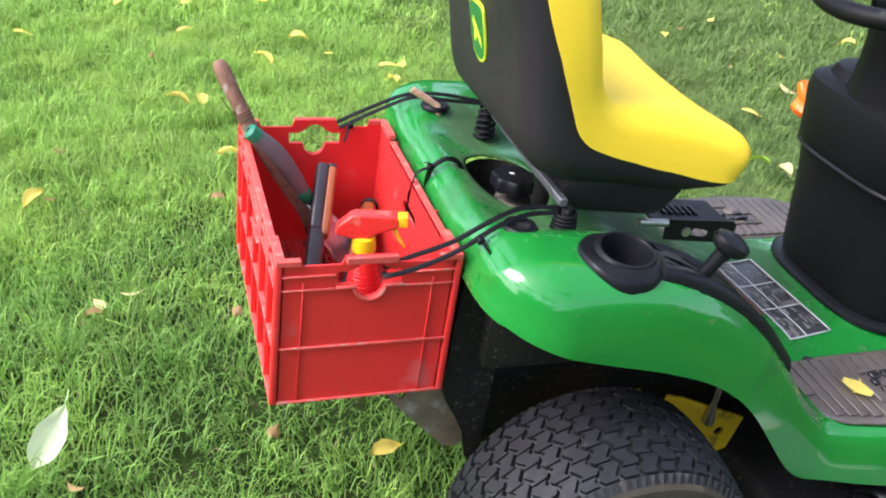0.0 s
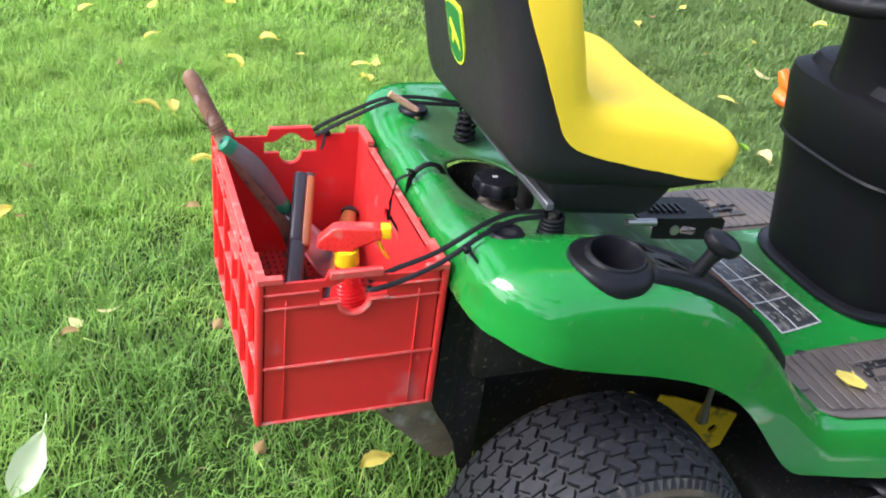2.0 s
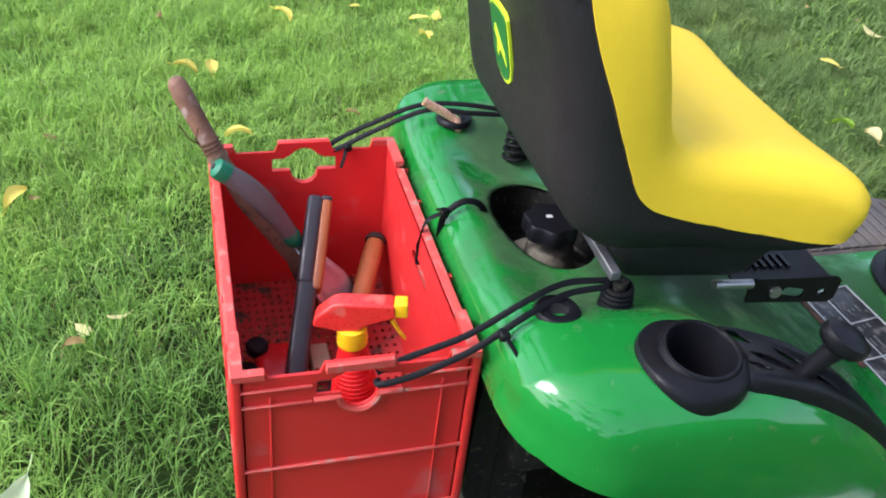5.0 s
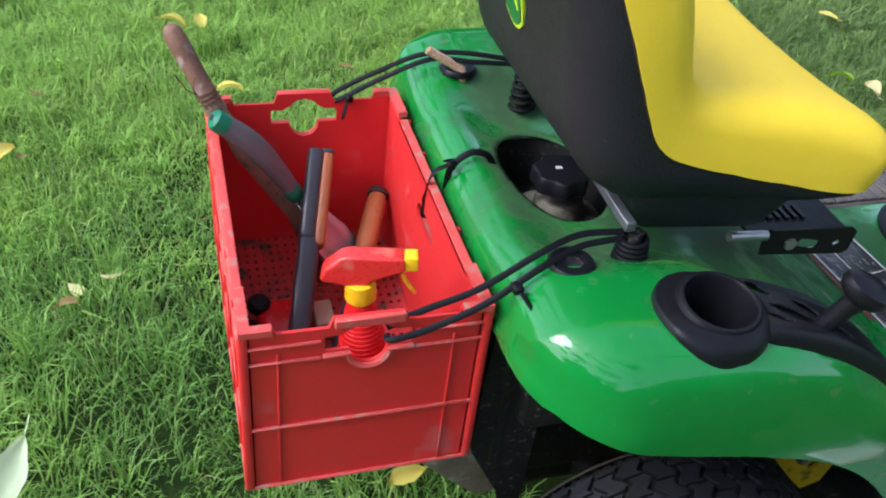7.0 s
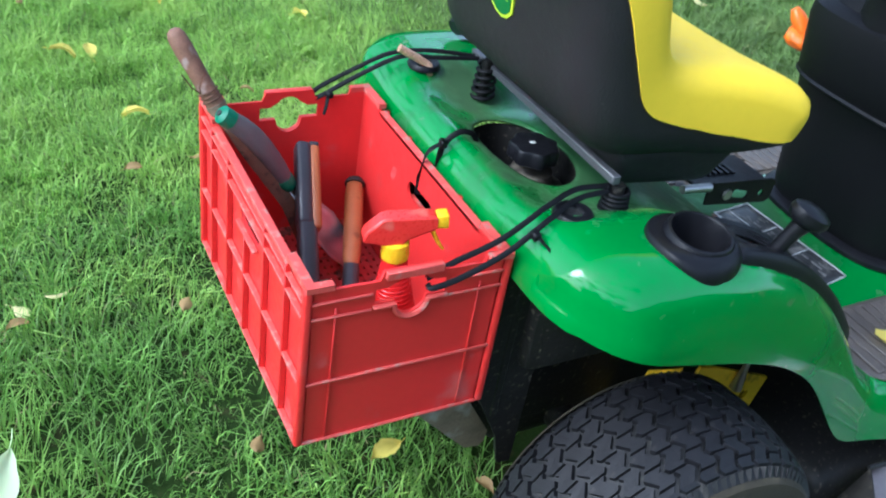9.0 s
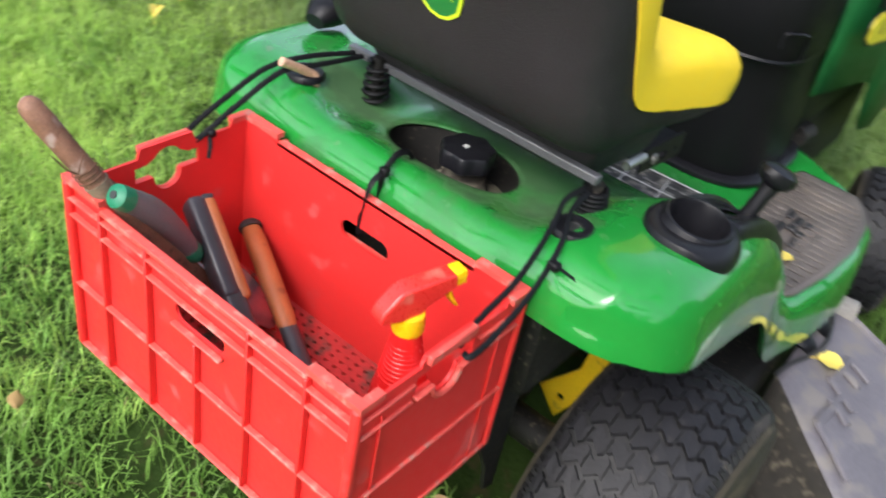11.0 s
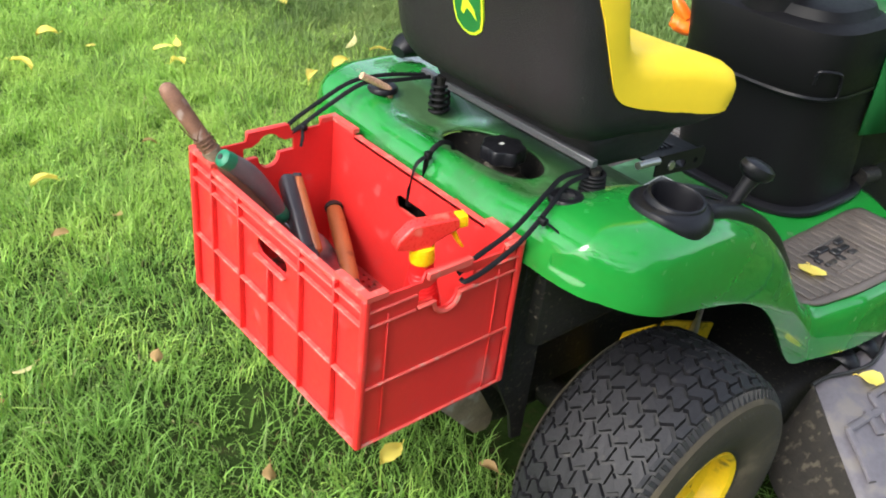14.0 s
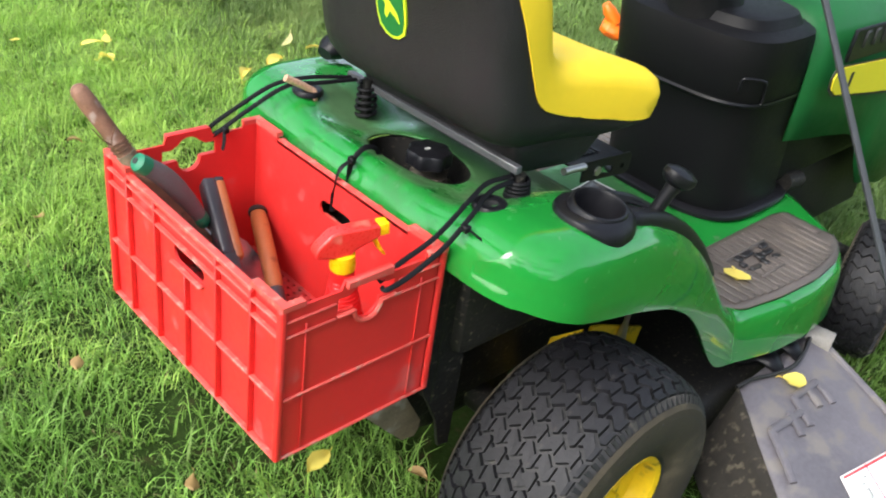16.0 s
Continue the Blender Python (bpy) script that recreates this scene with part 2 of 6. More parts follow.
def leafy(name, base, vary, thin=0.4, patch=None, sheen=0.0):
    """Blades and leaves: a diffuse and a see-through lobe, with patches over metres and a shade of its own for each blade."""
    m = mat(name, base, 0.5, vary=vary, scale=1.6, island=0.36, random_ob=0.15, spots=patch, spot_scale=2.6, spot_at=0.50, spec=0.35, sheen=sheen)
    nt = m.node_tree
    b = nt.nodes["Principled BSDF"]
    tr = nt.nodes.new("ShaderNodeBsdfTranslucent")
    colour = b.inputs["Base Color"].links[0].from_socket
    nt.links.new(colour, tr.inputs["Color"])
    mix = nt.nodes.new("ShaderNodeMixShader")
    mix.inputs[0].default_value = thin
    nt.links.new(b.outputs[0], mix.inputs[1])
    nt.links.new(tr.outputs[0], mix.inputs[2])
    nt.links.new(mix.outputs[0], nt.nodes["Material Output"].inputs["Surface"])
    return m


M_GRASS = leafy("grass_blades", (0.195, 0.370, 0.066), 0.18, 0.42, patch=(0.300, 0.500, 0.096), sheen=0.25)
# the next two are lit and shaded copies of the lawn green
M_GRASSL = leafy("lit_grass_blades", (0.325, 0.515, 0.096), 0.18, 0.42, patch=(0.440, 0.630, 0.130), sheen=0.40)
M_GRASSD = leafy("shaded_grass_blades", (0.100, 0.200, 0.034), 0.18, 0.42, patch=(0.150, 0.265, 0.050), sheen=0.10)
M_GRASSW = leafy("worn_grass_blades", (0.165, 0.255, 0.070), 0.18, 0.42, patch=(0.225, 0.310, 0.095), sheen=0.15)
M_STRAW = leafy("dry_grass", (0.34, 0.30, 0.14), 0.2, 0.3)
M_LEAFY = leafy("yellow_leaf", (0.94, 0.76, 0.16), 0.15, 0.3)
M_LEAFP = leafy("pale_leaf", (0.74, 0.66, 0.30), 0.12, 0.3)
M_LEAFB = leafy("brown_leaf", (0.42, 0.27, 0.11), 0.2, 0.25)
M_LEAFG = leafy("pale_green_leaf", (0.70, 0.80, 0.50), 0.08, 0.35)
M_CROWN = leafy("tree_foliage", (0.055, 0.125, 0.030), 0.3, 0.35)
M_LEAFL = leafy("lime_leaf", (0.30, 0.50, 0.04), 0.1, 0.35)


# ---- mesh helpers ----
def link_mesh(name, bm, material, smooth=40):
    me = bpy.data.meshes.new(name)
    bm.normal_update()
    bm.to_mesh(me)
    bm.free()
    me.materials.append(material)
    if smooth:
        me.shade_smooth()
        me.set_sharp_from_angle(angle=radians(smooth))
    return new(name, me)


def thing(name, at, label, category, group="", kind=""):
    ob = new(name)
    ob.location = at
    ob.empty_display_size = 0.05
    return tagged(ob, label, category, group, kind)


def part(name, bm, material, parent, label="", smooth=40):
    ob = link_mesh(name, bm, material, smooth)
    root = parent
    while root.parent is not None:
        root = root.parent
    ob.parent = parent
    # all parts are built in world metres; only the root Empty has a place of its own
    ob.matrix_parent_inverse = Matrix.Translation(root.location).inverted() if parent is root else Matrix.Identity(4)
    return tagged(ob, label) if label else ob


def add_box(bm, lo, hi, bevel=0.0, seg=2, m=None):
    r = bmesh.ops.create_cube(bm, size=1.0)
    vs = r["verts"]
    lo, hi = Vector(lo), Vector(hi)
    for v in vs:
        v.co = Vector([(lo[i] + hi[i]) / 2 + v.co[i] * (hi[i] - lo[i]) for i in range(3)])
    if bevel:
        es = list({e for v in vs for e in v.link_edges})
        r = bmesh.ops.bevel(bm, geom=es, offset=bevel, segments=seg, profile=0.5, affect="EDGES")
        vs = list({v for f in r["faces"] for v in f.verts} | {v for v in vs if v.is_valid})
    if m is not None:
        bmesh.ops.transform(bm, matrix=m, verts=vs)
    return vs


def box(lo, hi, bevel=0.0, seg=2, m=None):
    bm = bmesh.new()
    add_box(bm, lo, hi, bevel, seg, m)
    return bm


def smooth_path(pts, n=8):
    """A Catmull-Rom line through the points."""
    p = [Vector(q) for q in pts]
    p = [p[0] * 2 - p[1]] + p + [p[-1] * 2 - p[-2]]
    out = []
    for i in range(1, len(p) - 2):
        for k in range(n):
            t = k / n
            a0, b0, c0, d0 = p[i - 1], p[i], p[i + 1], p[i + 2]
            out.append(0.5 * ((2 * b0) + (c0 - a0) * t + (2 * a0 - 5 * b0 + 4 * c0 - d0) * t * t + (3 * b0 - a0 - 3 * c0 + d0) * t ** 3))
    out.append(p[-2])
    return out


def add_tube(bm, pts, radius, seg=10, flat=(1.0, 1.0), up=(0, 0, 1), caps=True):
    """A tube along points; radius may be a list; flat squeezes the section across and along up."""
    pts = [Vector(p) for p in pts]
    n = len(pts)
    rad = list(radius) if hasattr(radius, "__len__") else [radius] * n
    if len(rad) != n:
        rad = list(np.interp(np.linspace(0, 1, n), np.linspace(0, 1, len(rad)), rad))
    rings = []
    for i, p in enumerate(pts):
        d = (pts[min(i + 1, n - 1)] - pts[max(i - 1, 0)]).normalized()
        u = Vector(up)
        side = d.cross(u)
        if side.length < 1e-3:
            side = d.cross(Vector((1, 0, 0)))
        side.normalize()
        w = side.cross(d).normalized()
        rings.append([bm.verts.new(p + side * (math.cos(q) * rad[i] * flat[0]) + w * (math.sin(q) * rad[i] * flat[1])) for q in [2 * math.pi * k / seg for k in range(seg)]])
    for r0, r1 in zip(rings, rings[1:]):
        for k in range(seg):
            bm.faces.new((r0[k], r0[(k + 1) % seg], r1[(k + 1) % seg], r1[k]))
    if caps:
        bm.faces.new(rings[0][::-1])
        bm.faces.new(rings[-1])
    return bm


def tube(pts, radius, seg=10, flat=(1.0, 1.0), up=(0, 0, 1)):
    return add_tube(bmesh.new(), pts, radius, seg, flat, up)


def lathe(profile, seg=48, m=None):
    """Turns (radius, height) pairs about z."""
    bm = bmesh.new()
    rings = []
    for r, z in profile:
        if r < 1e-5:
            rings.append([bm.verts.new((0, 0, z))])
        else:
            rings.append([bm.verts.new((r * math.cos(2 * math.pi * k / seg), r * math.sin(2 * math.pi * k / seg), z)) for k in range(seg)])
    for a0, b0 in zip(rings, rings[1:]):
        for k in range(seg):
            q = [a0[k % len(a0)], a0[(k + 1) % len(a0)], b0[(k + 1) % len(b0)], b0[k % len(b0)]]
            u = []
            for v in q:
                if v not in u:
                    u.append(v)
            if len(u) > 2:
                try:
                    bm.faces.new(u)
                except ValueError:
                    pass
    if m is not None:
        bmesh.ops.transform(bm, matrix=m, verts=bm.verts[:])
    bmesh.ops.recalc_face_normals(bm, faces=bm.faces[:])
    return bm


def plate(outer, holes, thick, m, bevel=0.0):
    """A flat sheet with holes: outlines in its own x and y, thickness along its z, then placed by m."""
    bm = bmesh.new()
    edges = []
    for loop in [outer] + list(holes):
        vs = [bm.verts.new((p[0], p[1], 0)) for p in loop]
        edges += [bm.edges.new((vs[k], vs[(k + 1) % len(vs)])) for k in range(len(vs))]
    bmesh.ops.triangle_fill(bm, use_beauty=True, use_dissolve=False, edges=edges)
    r = bmesh.ops.extrude_face_region(bm, geom=bm.faces[:])
    bmesh.ops.translate(bm, vec=(0, 0, thick), verts=[v for v in r["geom"] if isinstance(v, bmesh.types.BMVert)])
    bmesh.ops.recalc_face_normals(bm, faces=bm.faces[:])
    bmesh.ops.transform(bm, matrix=m, verts=bm.verts[:])
    return bm


def frame_of(o, x, y):
    """A pose from an origin and two directions."""
    x, y = Vector(x).normalized(), Vector(y).normalized()
    z = x.cross(y)
    y = z.cross(x)
    return Matrix(((x.x, y.x, z.x, o[0]), (x.y, y.y, z.y, o[1]), (x.z, y.z, z.z, o[2]), (0, 0, 0, 1)))


def curve_of(pairs):
    """A smooth line through (x, value) pairs."""
    xs = np.array([p[0] for p in pairs])
    vs = np.array([p[1] for p in pairs])
    d = np.linspace(xs[0], xs[-1], 800)
    v = np.interp(d, xs, vs)
    k = 21
    for _ in range(3):
        v = np.convolve(np.pad(v, k // 2, mode="reflect", reflect_type="odd"), np.ones(k) / k, mode="valid")
    return lambda x: np.interp(x, d, v)


def step_fn(a0, b0, x):
    t = np.clip((x - a0) / (b0 - a0), 0, 1)
    return t * t * (3 - 2 * t)


def grid_mesh(P, close_u=False):
    """A sheet from an array of points, rows by columns."""
    bm = bmesh.new()
    V = [[bm.verts.new(tuple(p)) for p in row] for row in P]
    for i in range(len(V) - 1):
        for j in range(len(V[0]) - 1):
            bm.faces.new((V[i][j], V[i][j + 1], V[i + 1][j + 1], V[i + 1][j]))
    return bm, V


# ---- ground and grass ----
bm = bmesh.new()
bmesh.ops.create_grid(bm, x_segments=2, y_segments=2, size=600.0, matrix=Matrix.Translation((0, 0, -0.015)))
ground = tagged(link_mesh("ground", bm, M_GRASSF, 0), "lawn of green grass running to the distance", "lawn", kind="structure")
bm = bmesh.new()
bmesh.ops.create_grid(bm, x_segments=90, y_segments=90, size=1.7)
for v in bm.verts:
    q = max(0, 1 - max(abs(v.co.x), abs(v.co.y)) / 1.7)
    v.co.z = -0.003 + 0.012 * min(1, q * 5) + 0.008 * noise.noise(v.co * 2.0) * q
    v.co += Vector((0.7, 0.1, -0.015))
# its edge runs out raggedly into the lawn
def frayed(p):
    d = Vector((p.x - 0.7, p.y - 0.1, 0))
    return d.length > 1.25 + 0.55 * noise.noise(Vector((p.x * 2.1, p.y * 2.1, 0.3))) + 0.25 * noise.noise(Vector((p.x * 9, p.y * 9, 2.3)))
bmesh.ops.delete(bm, geom=[f for f in bm.faces if frayed(f.calc_center_median())], context="FACES")
tagged(link_mesh("thatch", bm, M_SOIL, 180), "dark soil and thatch under the grass", "soil", kind="structure")


def drift(x, y, seed, short, long):
    """An uneven field over the lawn: many crossing waves between two lengths."""
    g = np.random.default_rng(seed)
    f = np.zeros_like(x)
    for _ in range(14):
        k = 2 * np.pi / np.exp(g.uniform(np.log(short), np.log(long)))
        q = g.uniform(0, 2 * np.pi)
        f += np.sin(k * (np.cos(q) * x + np.sin(q) * y) + g.uniform(0, 6.28))
    return f / np.sqrt(7.0)


def blades(name, n, x0, x1, y0, y1, height, width, material, seed, label, keep=None):
    """Bent, tapered blades of grass: five corners each, leaning in swirls."""
    g = np.random.default_rng(seed)
    x, y = g.uniform(x0, x1, n), g.uniform(y0, y1, n)
    if keep is not None:
        k = keep(x, y)
        x, y = x[k], y[k]
        n = len(x)
    swirl = 3.0 * drift(x, y, 31, 0.25, 1.4) + 1.6 * drift(x, y, 32, 0.08, 0.3)
    ang = swirl * 0.6 + g.normal(0, 1.6, n)
    clump = np.clip(0.86 + 0.22 * drift(x, y, 33, 0.06, 0.25) + 0.16 * drift(x, y, 34, 0.3, 1.2), 0.3, 1.7)
    h = height * clump * g.uniform(0.55, 1.35, n)
    lean = g.uniform(0.25, 1.25, n)
    w = width * g.uniform(0.6, 1.3, n)
    dx, dy = np.cos(ang), np.sin(ang)
    turn = ang + np.pi / 2 + g.normal(0, 0.7, n)
    sx, sy = np.cos(turn) * w / 2, np.sin(turn) * w / 2
    base = np.stack([x, y, np.full(n, -0.015)], 1)
    mid = base + np.stack([dx * h * lean * 0.35, dy * h * lean * 0.35, h * 0.62], 1)
    tip = base + np.stack([dx * h * lean, dy * h * lean, h * (1.05 - 0.35 * lean)], 1)
    s = np.stack([sx, sy, np.zeros(n)], 1)
    P = np.stack([base - s, base + s, mid + s * 0.85, mid - s * 0.85, tip], 1).reshape(-1, 3)
    i = np.arange(n) * 5
    loops = np.stack([i, i + 1, i + 2, i + 3, i + 3, i + 2, i + 4], 1).reshape(-1)
    me = bpy.data.meshes.new(name)
    me.vertices.add(n * 5)
    me.vertices.foreach_set("co", P.reshape(-1))
    me.loops.add(n * 7)
    me.loops.foreach_set("vertex_index", loops.astype(np.int32))
    me.polygons.add(n * 2)
    starts = np.stack([np.arange(n) * 7, np.arange(n) * 7 + 4], 1).reshape(-1)
    me.polygons.foreach_set("loop_start", starts.astype(np.int32))
    me.update(calc_edges=True)
    me.validate()
    me.materials.append(material)
    return tagged(new(name, me), label, "grass", kind="stuff")


def off_tractor(x, y):
    # thinner and tuftier near the tractor, baring dark thatch; thick further off
    some = np.random.default_rng(9).uniform(0, 1, len(x)) < 0.62 + 0.38 * np.clip((y - 0.35) / 1.1, 0, 1) + 0.20 * drift(x, y, 35, 0.10, 0.5)
    return ~((np.abs(y) < 0.2) & (x > 0.45) & (x < 1.6)) & some


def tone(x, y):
    """The kind of grass: 0 lush green by the tractor, 1 painted paler for light further off, 2 worn olive beyond the
    bonnet, 3 painted deep green for shade on the near side, in mingling patches.
    """
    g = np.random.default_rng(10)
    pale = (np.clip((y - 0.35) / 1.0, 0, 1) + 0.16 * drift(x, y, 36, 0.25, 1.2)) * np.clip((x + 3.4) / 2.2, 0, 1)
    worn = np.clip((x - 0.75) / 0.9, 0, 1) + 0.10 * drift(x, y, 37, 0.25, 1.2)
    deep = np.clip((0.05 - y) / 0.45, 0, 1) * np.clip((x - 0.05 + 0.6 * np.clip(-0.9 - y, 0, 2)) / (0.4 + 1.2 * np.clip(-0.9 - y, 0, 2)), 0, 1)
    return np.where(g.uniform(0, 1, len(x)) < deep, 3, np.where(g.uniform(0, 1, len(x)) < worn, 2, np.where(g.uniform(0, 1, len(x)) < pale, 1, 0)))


for name, kind, m, words in (("grass", 0, M_GRASS, "long bright green lawn grass, bent and tangled"), ("pale_grass", 1, M_GRASSL, "lawn grass painted paler for stronger light, bent and tangled"), ("worn_grass", 2, M_GRASSW, "worn olive green lawn grass, thin and tangled"), ("deep_grass", 3, M_GRASSD, "lawn grass beside the tractor, painted deep green for shade")):
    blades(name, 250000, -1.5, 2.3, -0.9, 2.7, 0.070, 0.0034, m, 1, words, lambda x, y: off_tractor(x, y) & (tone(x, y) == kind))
beyond = lambda x, y: (y > 2.6) | (x > 2.25) | (x < -1.45)
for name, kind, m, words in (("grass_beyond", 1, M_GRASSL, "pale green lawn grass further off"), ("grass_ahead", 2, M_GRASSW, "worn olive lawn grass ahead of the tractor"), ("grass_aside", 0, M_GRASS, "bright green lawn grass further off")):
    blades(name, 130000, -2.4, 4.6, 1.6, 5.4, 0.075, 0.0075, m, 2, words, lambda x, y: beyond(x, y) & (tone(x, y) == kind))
blades("grass_ahead", 60000, 2.2, 4.8, -2.2, 1.7, 0.070, 0.0065, M_GRASSW, 3, "worn olive lawn grass ahead of the tractor")


def around(x, y):
    """The rest of the lawn, thinning out into the far turf."""
    inner = ((x > -1.45) & (x < 2.25) & (y > -0.85) & (y < 2.65)) | ((x > -2.4) & (x < 4.6) & (y > 2.6) & (y < 5.4)) | ((x > 2.2) & (x < 4.8) & (y > -2.2) & (y < 1.7)) | ((x > 2.25) & (x < 4.6) & (y > 1.6) & (y < 2.7)) | ((x > -2.4) & (x < -1.45) & (y > 1.6) & (y < 2.7))
    edge = np.clip((7.0 - np.hypot(x - 0.4, y - 0.4)) / 2.5, 0, 1)
    return ~inner & (np.random.default_rng(14).uniform(0, 1, len(x)) < edge)


for name, kind, m, words in (("grass_around", 0, M_GRASS, "bright green lawn grass round about"), ("deep_grass", 3, M_GRASSD, "lawn grass round about, painted deep green for shade"), ("pale_grass", 1, M_GRASSL, "pale green lawn grass round about"), ("worn_grass", 2, M_GRASSW, "worn olive lawn grass round about")):
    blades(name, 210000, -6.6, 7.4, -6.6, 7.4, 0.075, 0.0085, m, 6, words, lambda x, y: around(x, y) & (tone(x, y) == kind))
blades("dry_grass", 5000, -1.5, 2.6, -0.9, 2.7, 0.050, 0.0035, M_STRAW, 4, "scattered dry straw among the grass", off_tractor)

# distance: an added, unseen belt of foliage all round, for what the paint mirrors
bm = bmesh.new()
g = random.Random(5)
N = 96
rings = [[], [], []]
for k in range(N):
    q = 2 * math.pi * k / N
    r = 16 + 3 * math.sin(3 * q) + g.uniform(-1, 1)
    h = 4.5 + 2.0 * math.sin(5 * q + 1) + g.uniform(-1.2, 1.2)
    if 2.1 < q < 3.6 or 5.5 < q < 5.95:
        h = 1.2 + 0.4 * math.sin(9 * q)  # kept low on these sides so the paint mirrors sky
    for j, (rr, z) in enumerate(((r, -0.5), (r + g.uniform(-0.8, 0.8), h * 0.6), (r + 1.5, h))):
        rings[j].append(bm.verts.new((rr * math.cos(q), rr * math.sin(q), z)))
for j in range(2):
    for k in range(N):
        bm.faces.new((rings[j][k], rings[j][(k + 1) % N], rings[j + 1][(k + 1) % N], rings[j + 1][k]))
tagged(link_mesh("backdrop", bm, M_HEDGE, 0), "unseen dark green foliage added round the lawn for reflections", "foliage", kind="structure")


# unseen tree crowns placed to break up light, with gaps for bright sky reflections
g = np.random.default_rng(8)
n = 34000
az, el = g.uniform(0, 2 * np.pi, n), np.radians(g.uniform(10, 78, n))
clump = np.sin(5 * az + 2.0 * np.sin(7 * el)) * np.cos(9 * el + 2.5 * np.sin(3 * az)) + 0.7 * np.sin(13 * az + 11 * el) * np.cos(17 * el - 6 * az) + 0.4 * np.sin(29 * az) * np.cos(31 * el)
to = np.stack([np.cos(az) * np.cos(el), np.sin(az) * np.cos(el), np.sin(el)], 1)
low = (az > 2.1) & (az < 3.6) & (el < 0.30)
ahead = ((az < 1.0) | (az > 5.2)) & (el > np.where(az > 5.45, 0.25, 0.5))
gap = (az > 2.1) & (az < 3.75) & (el > 0.30)
ok = ~low & ~(gap & (clump < 0.80)) & ~(ahead & (clump < 0.9)) & (clump > 0.42 + 1.0 * (el / 1.36) ** 2)
to = to[ok]
n = len(to)
pos = to * g.uniform(9, 14, n)[:, None]
a0 = g.normal(0, 1, (n, 3))
a0 /= np.linalg.norm(a0, axis=1)[:, None]
b0 = np.cross(a0, g.normal(0, 1, (n, 3)))
b0 /= np.linalg.norm(b0, axis=1)[:, None]
s0 = g.uniform(0.14, 0.34, n)[:, None]
P = np.stack([pos - a0 * s0, pos - b0 * s0 * 0.6, pos + a0 * s0, pos + b0 * s0 * 0.6], 1).reshape(-1, 3)
me = bpy.data.meshes.new("tree_crowns")
me.from_pydata(P.tolist(), [], np.arange(n * 4).reshape(-1, 4).tolist())
me.materials.append(M_CROWN)
tagged(new("tree_crowns", me), "unseen thin tree foliage above the lawn, placed to shape reflections", "foliage", kind="stuff")


# ---- red crate ----
CX, CY, CZ0, CZ1 = 0.252, 0.225, 0.418, 0.660
crate = thing("plastic_crate", (0.126, 0, CZ0), "open red ribbed plastic crate of hand tools, tied behind the tractor", "crate")


def arc(cx, cy, r, a0, a1, n=10):
    return [(cx + r * math.cos(radians(a0 + (a1 - a0) * k / n)), cy + r * math.sin(radians(a0 + (a1 - a0) * k / n))) for k in range(n + 1)]


HH = CZ1 - CZ0
# end wall: raised corners, a raised grip and a cross-shaped hand hole under it
L = CX
low = HH - 0.009
end_outer = [(0, 0), (L, 0), (L, HH), (L - 0.027, HH), (L - 0.030, low), (L / 2 + 0.042, low), (L / 2 + 0.037, HH + 0.004), (L / 2 - 0.037, HH + 0.004), (L / 2 - 0.042, low), (0.030, low), (0.027, HH), (0, HH)]
c, hb, ht = L / 2, HH - 0.040, HH - 0.020
end_hole = [(c - 0.046, hb), (c - 0.021, hb)] + arc(c, hb - 0.002, 0.020, 180, 360, 10) + [(c + 0.021, hb), (c + 0.046, hb), (c + 0.046, ht), (c + 0.030, ht)] + arc(c, ht - 0.006, 0.022, 35, 145, 8) + [(c - 0.030, ht), (c - 0.046, ht)]
for y, d in ((-CY, 1), (CY - 0.004, 1)):
    part("end_wall", plate(end_outer, [end_hole], 0.004, frame_of((0, y + 0.004, CZ0), (1, 0, 0), (0, 0, 1))), M_RED, crate)
# long walls with an oblong hand slot
W = 2 * CY
side_outer = [(0, 0), (W, 0), (W, HH), (W - 0.062, HH), (W - 0.065, low), (0.065, low), (0.062, HH), (0, HH)]
slot_z = HH - 0.066
slot = arc(W / 2 + 0.027, slot_z, 0.0130, -90, 90, 8) + arc(W / 2 - 0.027, slot_z, 0.0130, 90, 270, 8)
for x in (0.0, CX - 0.004):
    part("side_wall", plate(side_outer, [slot], 0.004, frame_of((x, -CY, CZ0), (0, 1, 0), (0, 0, 1))), M_RED, crate)


def rib(lo, hi, material=M_REDWORN, bevel=0.0012):
    return part("rib", box(lo, hi, bevel, 1), material, crate)


RD = 0.0085
for k in range(-2, 3):
    y = 0.081 * k
    for x0, x1 in ((-RD, 0.0), (CX, CX + RD)):
        top = CZ1 - 0.012 if k else CZ1 - 0.086
        rib((x0 * 1.05, y - 0.0021, CZ0 + 0.004), (x1, y + 0.0021, top), M_RED)
for z in (CZ0, CZ0 + 0.097, CZ1 - 0.047, CZ1 - 0.025):
    t = 0.004 if z < CZ1 - 0.05 else 0.003
    for x0, x1 in ((-RD, 0.0), (CX, CX + RD)):
        rib((x0, -CY - 0.004, z), (x1, CY + 0.004, z + t))
    for y0, y1 in ((-CY - 0.0045, -CY), (CY, CY + 0.0045)):
        if z > CZ1 - 0.050 and z < CZ1 - 0.001:
            for x0, x1 in ((0.0, CX / 2 - 0.050), (CX / 2 + 0.050, CX)):
                rib((x0, y0, z), (x1, y1, z + t))
        else:
            rib((0.0, y0, z), (CX, y1, z + t))
# slot rims
for x0, x1 in ((-RD, 0.0), (CX, CX + RD)):
    rib((x0, -0.040, CZ0 + slot_z - 0.0180), (x1, 0.040, CZ0 + slot_z - 0.0146))
